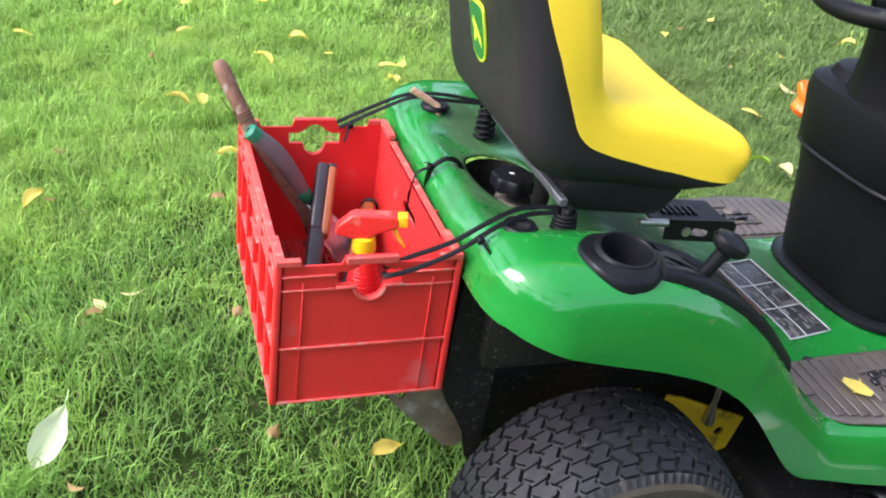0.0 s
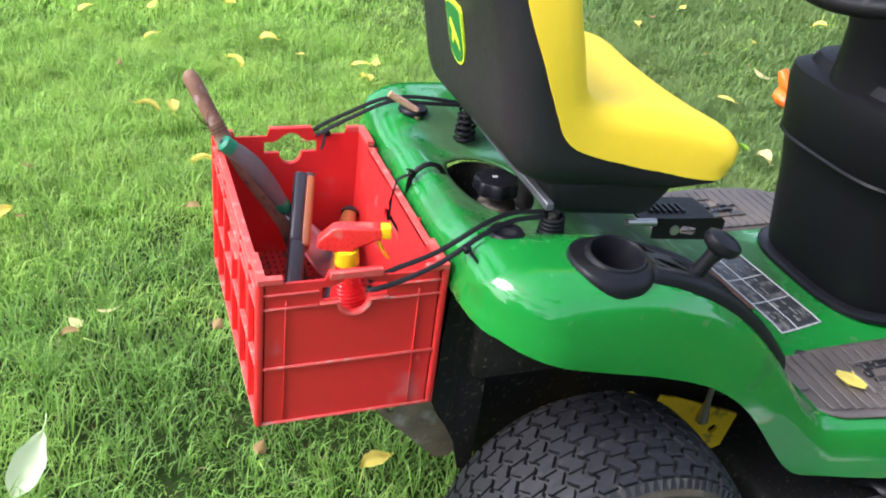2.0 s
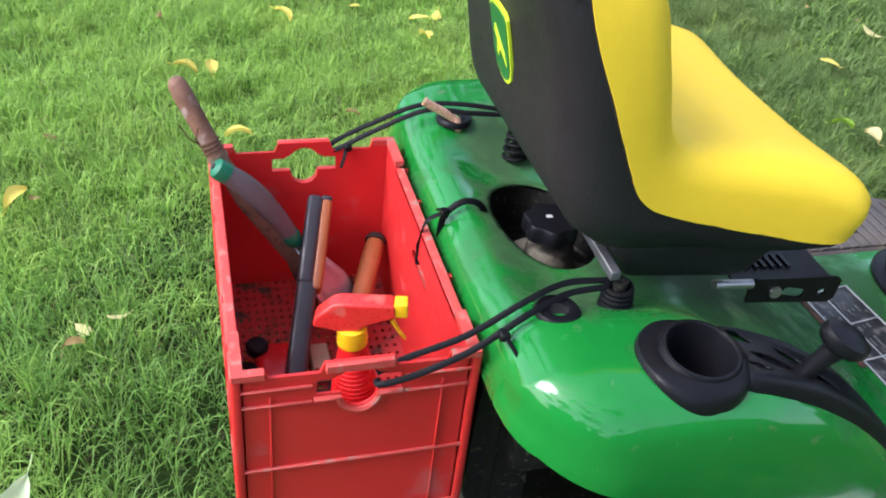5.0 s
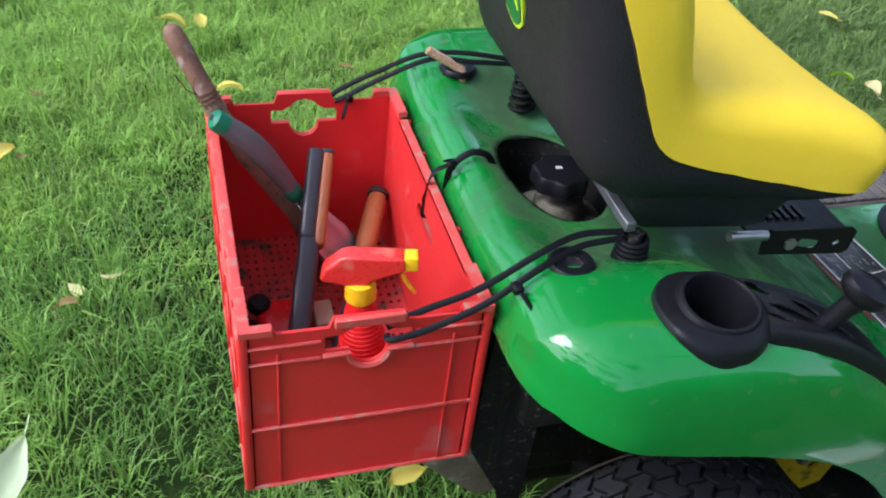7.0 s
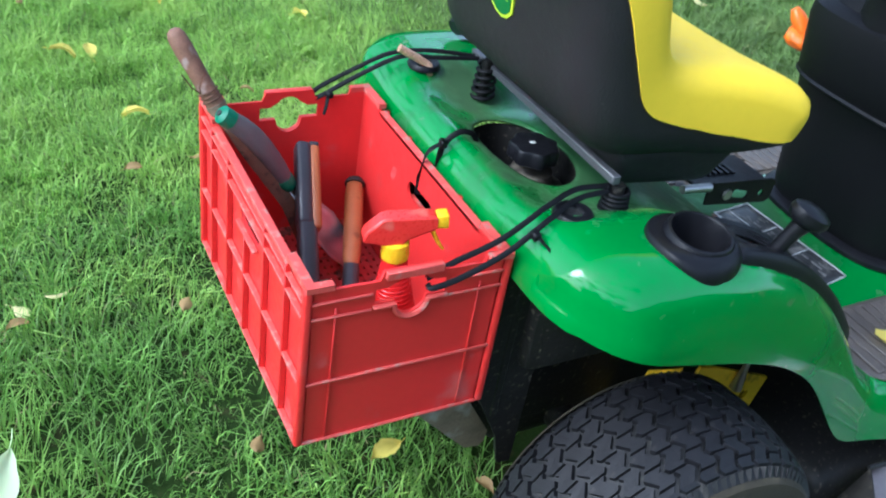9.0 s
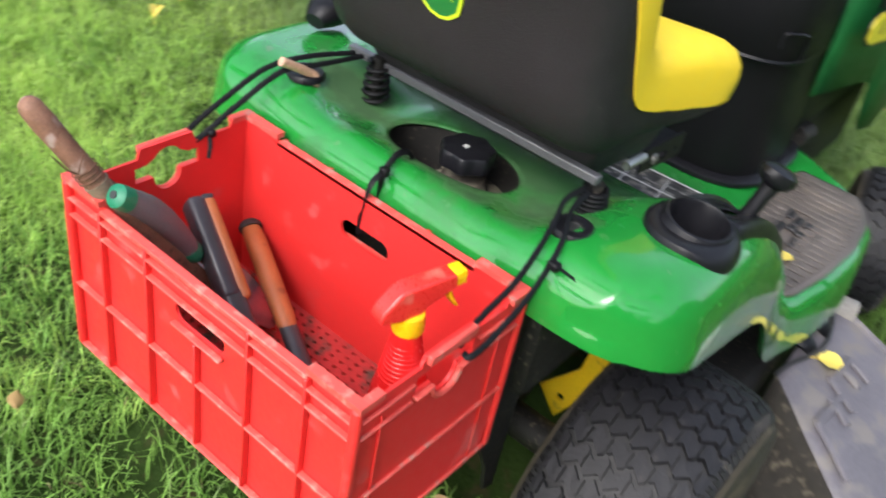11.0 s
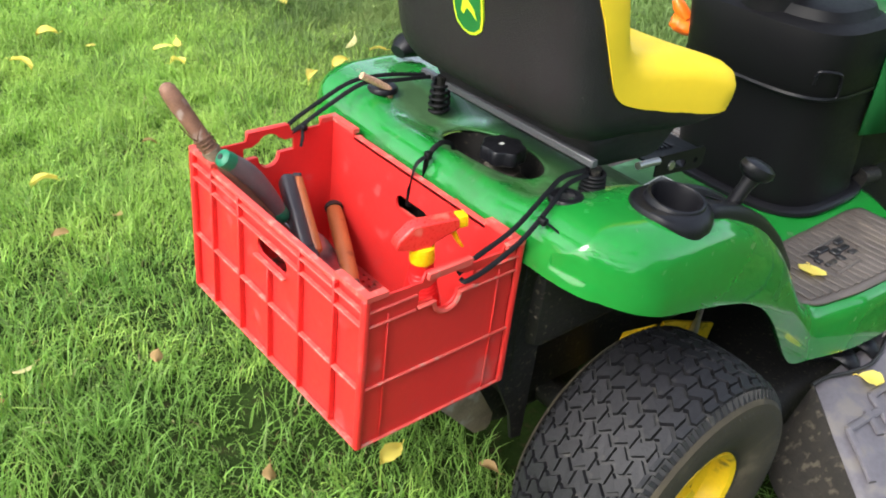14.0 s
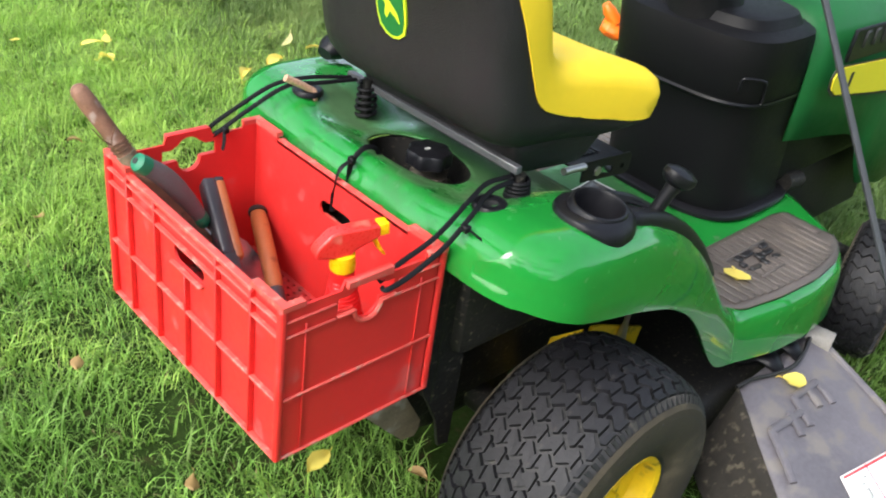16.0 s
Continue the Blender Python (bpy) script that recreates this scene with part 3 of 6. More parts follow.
# hand-hole rims on the ends
for y0, y1 in ((-CY - 0.007, -CY), (CY, CY + 0.007)):
    z0 = CZ0 + hb
    for x0, x1 in ((c - 0.049, c - 0.021), (c + 0.021, c + 0.049)):
        rib((x0, y0, z0 - 0.005), (x1, y1, z0 - 0.001))
    pts = [(q[0], (y0 + y1) / 2, CZ0 + q[1]) for q in arc(c, hb - 0.002, 0.0225, 180, 360, 12)]
    part("rib", tube(pts, 0.0035, 6), M_REDWORN, crate)
    rib((c - 0.037, y0, CZ1 - 0.006), (c + 0.037, y1, CZ1 + 0.005))
    for x in (0.030, CX - 0.034):
        rib((x, y0 + (0.004 if y0 < 0 else 0), CZ0 + 0.004), (x + 0.003, y1 - (0.004 if y0 > 0 else 0), CZ1 - 0.035), M_RED)
# corner posts and raised corner rims
for x in (0.0, CX):
    for y in (-CY, CY):
        sx, sy = (1 if x == 0 else -1), (1 if y < 0 else -1)
        part("corner_post", box((min(x - sx * (RD + 0.0006), x + sx * 0.002), min(y - sy * 0.0051, y + sy * 0.006), CZ0 - 0.0006), (max(x - sx * (RD + 0.0006), x + sx * 0.002), max(y - sy * 0.0051, y + sy * 0.006), CZ1 - 0.004), 0.0040, 3), M_RED, crate)
        x0, y0 = x - sx * (RD - 0.0014), y - sy * 0.0058
        ell = [(x0, y0), (x + sx * 0.026, y0), (x + sx * 0.026, y + sy * 0.0048), (x + sx * 0.0048, y + sy * 0.0048), (x + sx * 0.0048, y + sy * 0.064), (x0, y + sy * 0.064)]
        part("corner_rim", plate(ell if sx * sy > 0 else ell[::-1], [], 0.0075, Matrix.Translation((0, 0, CZ1 - 0.0055))), M_REDWORN, crate, "", 0)
# top rim flange of the long walls
for x0, x1 in ((-RD, 0.004), (CX - 0.004, CX + RD)):
    rib((x0 * 0.8 if x0 < 0 else x0, -CY + 0.063, CZ1 - 0.0150), (x1, CY - 0.063, CZ1 - 0.0085))
# scaled and shifted to fit the camera's view, ribs close to the outer size
crate.scale = (0.965, 0.978, 1.0)
crate.location.x -= 0.004
# grid floor: crossing bars
bm = bmesh.new()
nx, ny = 21, 27
for k in range(nx + 1):
    x = CX * k / nx
    add_box(bm, (max(0.001, x - 0.0036), -CY + 0.001, CZ0 + 0.001), (min(CX - 0.001, x + 0.0036), CY - 0.001, CZ0 + 0.0062))
for k in range(ny + 1):
    y = -CY + W * k / ny
    add_box(bm, (0.001, max(-CY + 0.001, y - 0.0052), CZ0 + 0.0004), (CX - 0.001, min(CY - 0.001, y + 0.0052), CZ0 + 0.0056))
tagged(part("grid_floor", bm, M_REDDIRT, crate, "perforated red floor, grimy with soil", 0), kind="stuff")
FLOOR = CZ0 + 0.0065

# ---- what the crate holds ----
def along(p, q, t):
    return Vector(p).lerp(Vector(q), t)


# old sickle-like saw: wooden handle leaning over the rear corner, rusty blade in the crate
saw = thing("pruning_saw", (0.06, 0.15, FLOOR), "old pruning saw, brown wooden handle wired to a rusty blade", "saw")
top, rim = Vector((-0.044, 0.212, 0.770)), Vector((0.004, 0.172, 0.673))
d = (rim - top).normalized()
hp = [top + d * t for t in (0.0, 0.003, 0.010, 0.03, 0.06, 0.09, 0.118)]
part("handle", tube(hp, [0.004, 0.009, 0.0125, 0.0135, 0.0125, 0.0125, 0.013], 14), M_WOOD, saw)
part("ferrule", tube([rim - d * 0.004, rim + d * 0.012], [0.0145, 0.012], 14), M_PLATE, saw)
part("blade", tube([rim - d * 0.01, rim + d * 0.05 + Vector((0.01, -0.02, 0)), (0.10, 0.13, 0.53), (0.13, 0.10, FLOOR + 0.004)], [0.011, 0.014, 0.014, 0.006], 8, (0.16, 1.0), (1, 0, 0.4)), M_RUST, saw)
wire = bmesh.new()
w0 = top + d * 0.092
for j in range(3):
    c0 = w0 + d * (0.006 * j)
    ring = [c0 + (d.cross(Vector((0, 0, 1))).normalized() * math.cos(q) + d.cross(d.cross(Vector((0, 0, 1)))).normalized() * math.sin(q)) * 0.0142 for q in [2 * math.pi * k / 16 for k in range(17)]]
    add_tube(wire, ring, 0.0009, 5)
add_tube(wire, [w0 + Vector((-0.012, -0.01, 0.002)), w0 + Vector((-0.024, -0.012, 0.012)), w0 + Vector((-0.036, -0.006, 0.030))], 0.0009, 5)
add_tube(wire, [w0 + Vector((-0.012, -0.01, 0.002)), w0 + Vector((-0.016, -0.02, 0.016)), w0 + Vector((-0.013, -0.024, 0.034))], 0.0009, 5)
part("wire", wire, M_RUST, saw, "twisted rusty wire")

# garden trowel with a grey and green grip
trowel = thing("garden_trowel", (0.11, 0.10, FLOOR), "garden trowel with a bent grey and green rubber grip", "trowel")
g0, g1 = Vector((0.000, 0.133, 0.682)), Vector((0.098, 0.137, 0.556))
gp = smooth_path([g0, along(g0, g1, 0.33) + Vector((0.006, 0, 0.008)), along(g0, g1, 0.7) + Vector((0.005, 0, 0.006)), g1], 6)
part("grip", tube(gp[1:-1], [0.0128, 0.0140, 0.0152, 0.0152, 0.0142, 0.0130, 0.012], 16), M_GREYGRIP, trowel)
part("end_cap", tube([g0 - (gp[1] - gp[0]).normalized() * 0.004, gp[0], gp[1], gp[2]], [0.008, 0.0132, 0.0140, 0.0138], 16), M_GREENGRIP, trowel, "green end cap")
part("eyelet", tube([g0 - (gp[1] - gp[0]).normalized() * 0.0052, g0 - (gp[1] - gp[0]).normalized() * 0.003], [0.0045, 0.0045], 10), M_INK, trowel)
part("collar", tube([gp[-3], gp[-2], gp[-1], gp[-1] + (gp[-1] - gp[-2]).normalized() * 0.006], [0.0130, 0.0136, 0.0122, 0.009], 16), M_GREENGRIP, trowel, "green collar")
b0, b1 = g1, Vector((0.185, 0.085, FLOOR + 0.006))
ax = (b1 - b0).normalized()
sd = ax.cross(Vector((0.5, -0.7, 0.5))).normalized()
nn = sd.cross(ax)
rows = []
for t, w in ((0.0, 0.006), (0.18, 0.008), (0.30, 0.022), (0.5, 0.030), (0.75, 0.027), (0.92, 0.015), (1.0, 0.003)):
    rows.append([b0.lerp(b1, t) + sd * (w * s) + nn * (0.010 * (s * s) * (w / 0.03)) for s in (-1, -0.6, -0.2, 0.2, 0.6, 1)])
bm, _ = grid_mesh(rows)
ob = part("blade", bm, M_BLADE, trowel, "bare steel blade", 60)
ob.modifiers.new("thick", "SOLIDIFY").thickness = 0.0016


def standing_tool(name, label, top, foot, face):
    """A tool that stands in the crate, the pose of its handle (z along it) and its length."""
    t = thing(name, foot, label, "hand tool")
    top, foot = Vector(top), Vector(foot)
    z = (top - foot).normalized()
    x = (Vector(face) - z * Vector(face).dot(z)).normalized()
    m = Matrix(((x.x, z.cross(x).x, z.x, foot.x), (x.y, z.cross(x).y, z.y, foot.y), (x.z, z.cross(x).z, z.z, foot.z), (0, 0, 0, 1)))
    n = (top - foot).length
    return t, m, n


# hand tool of no certain kind: dark casing and orange-brown grips
t1, m1, n1 = standing_tool("dark_hand_tool", "dark hand tool with orange-brown grip panels, standing in the crate", (0.142, 0.186, 0.590), (0.070, -0.075, FLOOR), (1, 0, 0))
bm = box((-0.018, -0.013, 0.0), (0.010, 0.013, n1 * 0.62), 0.007, 3, m1)
part("handle_casing", bm, M_DKBLUE, t1)
part("handle_casing", box((-0.019, -0.0150, n1 * 0.58), (0.004, 0.0150, n1), 0.007, 3, m1), M_DKBLUE, t1)
part("grip_panel", box((0.0005, -0.0140, n1 * 0.56), (0.0165, 0.0140, n1 - 0.004), 0.006, 3, m1), M_OAK, t1, "orange-brown grip panel")
part("grip_end", box((0.0, -0.013, n1 - 0.007), (0.0155, 0.013, n1 + 0.001), 0.003, 2, m1), M_DKBLUE, t1)
bars = bmesh.new()
for k in range(9):
    add_box(bars, (0.0081, -0.004, n1 * 0.10 + k * 0.0062), (0.0085, 0.004 - 0.002 * (k % 3), n1 * 0.10 + k * 0.0062 + 0.0035), 0, 1, m1)
part("brand_print", bars, M_PRINT, t1, "pale unreadable print", 0)
t2, m2, n2 = standing_tool("hatchet", "hatchet with orange-brown grip, head down in the red crate", (0.226, 0.188, 0.516), (0.115, -0.085, FLOOR + 0.004), (1, 0, 0))
part("grip", tube([m2 @ Vector((0, 0, n2 * t)) for t in (0.45, 0.5, 0.7, 0.9, 0.97, 0.985)], [0.0115, 0.0135, 0.0145, 0.0145, 0.0125, 0.010], 16, (1.0, 0.8)), M_OAK, t2, "orange-brown grip")
part("shaft", tube([m2 @ Vector((0, 0, n2 * t)) for t in (0.0, 0.2, 0.46)], [0.0135, 0.0125, 0.0120], 14, (1.0, 0.75)), M_DKBLUE, t2)
part("end_cap", tube([m2 @ Vector((0, 0, n2 * t)) for t in (0.965, 0.98, 1.0)], [0.0155, 0.0158, 0.012], 16, (1.0, 0.85)), M_INK, t2)
part("head", box((0.085, -0.105, FLOOR + 0.0005), (0.150, -0.045, FLOOR + 0.024), 0.004, 2), M_UNDER, t2)

# spray bottle
SB = Vector((0.139, -0.166, FLOOR))
bottle = thing("spray_bottle", SB, "red spray bottle with yellow collar, trigger and nozzle in the crate", "bottle")
tilt = Matrix.Translation(SB) @ Matrix.Rotation(radians(-4), 4, "Y")
h = 0.652 - FLOOR
bm = lathe([(0, 0), (0.030, 0.0), (0.034, 0.004), (0.035, 0.03), (0.035, 0.10), (0.032, 0.125), (0.026, 0.150), (0.0165, h - 0.026), (0.0145, h - 0.012), (0.012, h)], 32, tilt)
for v in bm.verts:
    q = tilt.inverted() @ v.co
    if 0.10 < q.z < h - 0.03:
        v.co += (tilt.to_3x3() @ Vector((q.x, q.y, 0)).normalized()) * 0.0006 * math.sin(q.z * 700)
part("body", bm, M_REDB, bottle)
for k in range(9):
    q = (k + 0.5) / 9
    z, r = 0.150 + (h - 0.026 - 0.150) * q, 0.026 + (0.0165 - 0.026) * q
    part("neck_ring", lathe([(r - 0.001, z - 0.0014), (r + 0.0003, z), (r - 0.001, z + 0.0014)], 28, tilt), M_REDB, bottle)
part("collar", lathe([(0.0130, h - 0.012), (0.0165, h - 0.012), (0.0170, h - 0.008), (0.0158, h + 0.010), (0.011, h + 0.012), (0, h + 0.012)], 28, tilt), M_YPL, bottle, "yellow screw collar")
fw = Vector((0.96, -0.27, 0.08)).normalized()
hm = frame_of(tilt @ Vector((0, 0, h + 0.010)), fw, (0.27, 0.96, 0.0)) @ Matrix.Diagonal((1.0, 0.85, 0.80, 1.0))
# head outline seen from its side: rises from the back, flat nose
prof = [(-0.040, 0.012), (-0.036, 0.024), (-0.018, 0.044), (-0.010, 0.047), (0.042, 0.046), (0.047, 0.044), (0.047, 0.024), (0.030, 0.016), (0.014, 0.008), (0.008, 0.0), (-0.016, 0.0), (-0.026, 0.004), (-0.037, 0.006)]
bm = plate(prof, [], 0.025, hm @ Matrix.Translation((0, 0.0125, 0)) @ Matrix.Rotation(radians(90), 4, "X"))
ob = part("trigger_head", bm, M_REDHEAD, bottle, "", 50)
bv = ob.modifiers.new("soft", "BEVEL")
bv.width, bv.segments, bv.limit_method, bv.angle_limit = 0.0045, 3, "ANGLE", radians(30)
part("nozzle", box((0.046, -0.0105, 0.0245), (0.060, 0.0105, 0.0455), 0.002, 2, hm), M_YPL, bottle, "yellow nozzle")
trg = [hm @ Vector(q) for q in ((0.040, 0, 0.024), (0.044, 0, 0.010), (0.050, 0, -0.006), (0.056, 0, -0.018))]
part("trigger", tube(smooth_path(trg, 4), [0.007, 0.0065, 0.0055, 0.004], 8, (1.0, 0.45), (1, 0, 0.3)), M_YPL, bottle, "yellow trigger")

# small red power-tool-like case with a dark knob on the floor of the crate
red = thing("hand_pruner", (0.045, 0.01, FLOOR), "red and black hand pruner lying on the crate floor", "pruner")
part("body", box((0.032, -0.030, FLOOR), (0.088, 0.050, FLOOR + 0.030), 0.011, 3), M_REDB, red)
part("knob", lathe([(0, 0), (0.014, 0), (0.0155, 0.004), (0.0155, 0.012), (0.012, 0.016), (0, 0.017)], 20, pose(0.036, 0.038, FLOOR + 0.024)), M_BLACK, red, "black locking knob")
part("grip", tube([(0.016, 0.020, FLOOR + 0.014), (0.022, 0.004, FLOOR + 0.024), (0.034, -0.018, FLOOR + 0.024), (0.046, -0.048, FLOOR + 0.012)], [0.009, 0.011, 0.011, 0.008], 10), M_BLACK, red)
part("handle", tube(smooth_path([(0.060, -0.028, FLOOR + 0.020), (0.050, -0.070, FLOOR + 0.022), (0.034, -0.105, FLOOR + 0.016)], 4), [0.009, 0.011, 0.009], 10), M_YPL, red, "yellow handle")
stone = thing("wooden_block", (0.116, 0.012, FLOOR), "small pale offcut of wood on the crate floor", "wood")
part("block", box((0.104, -0.012, FLOOR), (0.130, 0.036, FLOOR + 0.03), 0.002, 1), mat("pale_wood", (0.40, 0.27, 0.17), 0.7, vary=0.3, scale=40, bump=0.3), stone)


# ---- lawn tractor ----
tractor = thing("lawn_tractor", (0.85, 0, 0), "green ride-on lawn tractor with yellow seat, parked on grass", "lawn tractor")

half_w_line = curve_of([(0.262, 0.376), (0.80, 0.377), (0.88, 0.380), (0.94, 0.390), (1.02, 0.404), (1.15, 0.412), (1.26, 0.400), (1.33, 0.365), (1.38, 0.31), (1.42, 0.22)])


def half_w(x):
    """Half the body's width along it, with rounded rear corners."""
    q = np.clip(0.110 - (np.asarray(x) - 0.262), 0, 0.110)
    return half_w_line(x) - 0.110 + np.sqrt(0.110 ** 2 - q ** 2)


side_h = curve_of([(0.262, 0.690), (0.33, 0.702), (0.45, 0.694), (0.52, 0.684), (0.58, 0.664), (0.64, 0.630), (0.70, 0.580), (0.76, 0.515), (0.81, 0.450), (0.85, 0.405), (0.88, 0.388), (0.92, 0.384), (1.42, 0.384)])
mid_h = curve_of([(0.262, 0.676), (0.295, 0.683), (0.325, 0.672), (0.36, 0.656), (0.40, 0.651), (0.50, 0.644), (0.55, 0.629), (0.60, 0.606), (0.65, 0.585), (0.70, 0.555), (0.76, 0.510), (0.82, 0.462), (0.87, 0.428), (0.92, 0.406), (0.97, 0.401), (1.06, 0.400), (1.42, 0.400)])
skirt_z = curve_of([(0.262, 0.622), (0.29, 0.612), (0.37, 0.588), (0.435, 0.571), (0.50, 0.556), (0.573, 0.533), (0.612, 0.516), (0.66, 0.486), (0.70, 0.450), (0.74, 0.402), (0.785, 0.345), (0.82, 0.306), (0.85, 0.290), (0.95, 0.276), (1.05, 0.268), (1.30, 0.262), (1.42, 0.262)])
round_r = curve_of([(0.262, 0.046), (0.30, 0.062), (0.35, 0.070), (0.42, 0.058), (0.50, 0.052), (0.60, 0.054), (0.75, 0.046), (0.85, 0.034), (1.42, 0.030)])


def deck_z(x, y):
    """The height of the green body over the plan."""
    ay = np.abs(y)
    lo = step_fn(0.45, 0.57, x) * (1 - step_fn(0.70, 0.84, x))
    base = mid_h(x) + (side_h(x) - mid_h(x)) * step_fn(0.125 + 0.055 * lo, 0.250 + 0.040 * lo, ay)
    # the foot wells lie beside a raised middle
    w = half_w(x)
    r = round_r(x)
    d = np.minimum(w - ay, (x - 0.262) * 1.3 + 0.002)
    d = np.clip(d, 0, r)
    return base - r + np.sqrt(np.maximum(r * r - (r - d) ** 2, 0))


CC = (0.452, -0.302)
FUEL = (0.402, 0.006, 0.067, 0.096)
xs = np.concatenate([np.linspace(0.262, 0.30, 14), np.linspace(0.304, 0.90, 100), np.linspace(0.91, 1.42, 44)])
ss = np.concatenate([np.linspace(-1, -0.72, 30), np.linspace(-0.71, 0.71, 96), np.linspace(0.72, 1, 30)])
X = np.repeat(xs[:, None], len(ss), 1)
Y = half_w(X) * ss[None, :]
Z = deck_z(X, Y)
bm, V = grid_mesh(np.stack([X, Y, Z], 2))
# the openings over the fuel cap, for the cup and under the lever
for ox, oy, rx, ry in (FUEL, (CC[0], CC[1], 0.036, 0.036), (0.572, -0.316, 0.076, 0.034)):
    inside = lambda c: ((c.x - ox) / rx) ** 2 + ((c.y - oy) / ry) ** 2
    for f in [f for f in bm.faces if inside(f.calc_center_median()) < 1]:
        bm.faces.remove(f)
    for v in [v for v in bm.verts if not v.link_faces]:
        bm.verts.remove(v)
    for v in [v for v in bm.verts if v.is_boundary and inside(v.co) < 1.6]:
        k = math.sqrt(inside(v.co))
        v.co.x, v.co.y = ox + (v.co.x - ox) / k, oy + (v.co.y - oy) / k
        v.co.z = float(deck_z(v.co.x, v.co.y)) - 0.001
# skirts along both sides and the rear
outline = [V[i][0] for i in range(len(xs) - 1, -1, -1)] + [V[0][j] for j in range(1, len(ss))] + [V[i][-1] for i in range(1, len(xs))]
prev = None
for v in outline:
    zb = float(skirt_z(v.co.x))
    col = [v]
    for t in (0.25, 0.5, 0.75, 1.0):
        bulge = 0.007 * math.sin(0.5 * math.pi * t)
        n = Vector((0, math.copysign(1, v.co.y), 0)) if v.co.x > 0.28 else Vector((-1, 0, 0))
        col.append(bm.verts.new((v.co.x + n.x * bulge, v.co.y + n.y * bulge, v.co.z + (zb - v.co.z) * t)))
    lip = col[-1].co - Vector((0 if v.co.x > 0.28 else -0.01, math.copysign(0.010, v.co.y), -0.002))
    col.append(bm.verts.new(lip))
    if prev:
        for a0, b0, c0, d0 in zip(prev, prev[1:], col[1:], col):
            bm.faces.new((a0, b0, c0, d0))
    prev = col
bmesh.ops.recalc_face_normals(bm, faces=bm.faces[:])
body = part("body_deck", bm, M_GREEN, tractor, "glossy green fender deck with dusty spots and painted-in shade", 50)
body.modifiers.new("thick", "SOLIDIFY").thickness = 0.003

# fuel well, tank and cap
part("fuel_well", lathe([(1.04, 0.003), (1.0, -0.06), (0.92, -0.075), (0, -0.075)], 40, Matrix.Translation((FUEL[0], FUEL[1], 0.638)) @ Matrix.Diagonal((FUEL[2] + 0.002, FUEL[3] + 0.002, 1, 1))), M_UNDER, tractor)
part("fuel_tank", lathe([(0, 0.038), (0.030, 0.038), (0.032, 0.030), (0.034, 0.012), (0.060, 0.006), (0.068, -0.02)], 32, pose(0.412, -0.008, 0.590)), M_TANK, tractor, "translucent fuel tank neck")
pts = []
for k in range(96):
    q = 2 * math.pi * k / 96
    pts.append((q, 0.0350 + 0.0022 * math.cos(7 * q)))
bm = bmesh.new()
rings = []
for s, z in ((0.90, 0.0), (1.0, 0.004), (1.0, 0.026), (0.93, 0.031), (0.75, 0.032), (0.4, 0.033)):
    rings.append([bm.verts.new((0.405 + r * s * math.cos(q), -0.012 + r * s * math.sin(q), 0.648 + z * 0.78)) for q, r in pts])
for r0, r1 in zip(rings, rings[1:]):
    for k in range(96):
        bm.faces.new((r0[k], r0[(k + 1) % 96], r1[(k + 1) % 96], r1[k]))
bm.faces.new(rings[-1])
bm.faces.new(rings[0][::-1])
cap = part("fuel_cap", bm, M_BLACK, tractor, "black fluted fuel cap")
part("fuel_mark", box((0.397, -0.014, 0.6738), (0.405, -0.008, 0.6744)), M_PRINT, cap, "pale moulded mark", 0)

# seat: black shell behind and below, yellow cushion in front and on top
SEAT_Y = 0.206
SEAM = [(0.308, 1.040), (0.316, 1.010), (0.327, 0.980), (0.345, 0.940), (0.363, 0.900), (0.390, 0.842), (0.404, 0.824), (0.422, 0.812), (0.466, 0.797), (0.515, 0.785), (0.565, 0.775), (0.605, 0.767), (0.636, 0.763), (0.652, 0.764)]
SHELL = [(0.288, 1.064), (0.277, 1.048), (0.284, 1.010), (0.300, 0.960), (0.312, 0.910), (0.321, 0.860), (0.331, 0.812), (0.349, 0.774), (0.382, 0.750), (0.43, 0.742), (0.50, 0.738), (0.56, 0.733), (0.600, 0.733), (0.632, 0.744), (0.648, 0.756)]
CUSHION = [(0.330, 1.064), (0.360, 1.062), (0.384, 1.046), (0.398, 1.015), (0.406, 0.980), (0.414, 0.948), (0.423, 0.910), (0.434, 0.886), (0.455, 0.872), (0.49, 0.865), (0.53, 0.861), (0.58, 0.854), (0.645, 0.836), (0.670, 0.825), (0.685, 0.810), (0.687, 0.794), (0.676, 0.778), (0.660, 0.768)]


def resample(chain, n=44):
    p = [Vector((q[0], 0, q[1])) for q in chain]
    p = smooth_path(p, 6)
    d = np.concatenate([[0], np.cumsum([(b0 - a0).length for a0, b0 in zip(p, p[1:])])])
    t = np.linspace(0, d[-1], n)
    return list(zip(np.interp(t, d, [q.x for q in p]), np.interp(t, d, [q.z for q in p])))


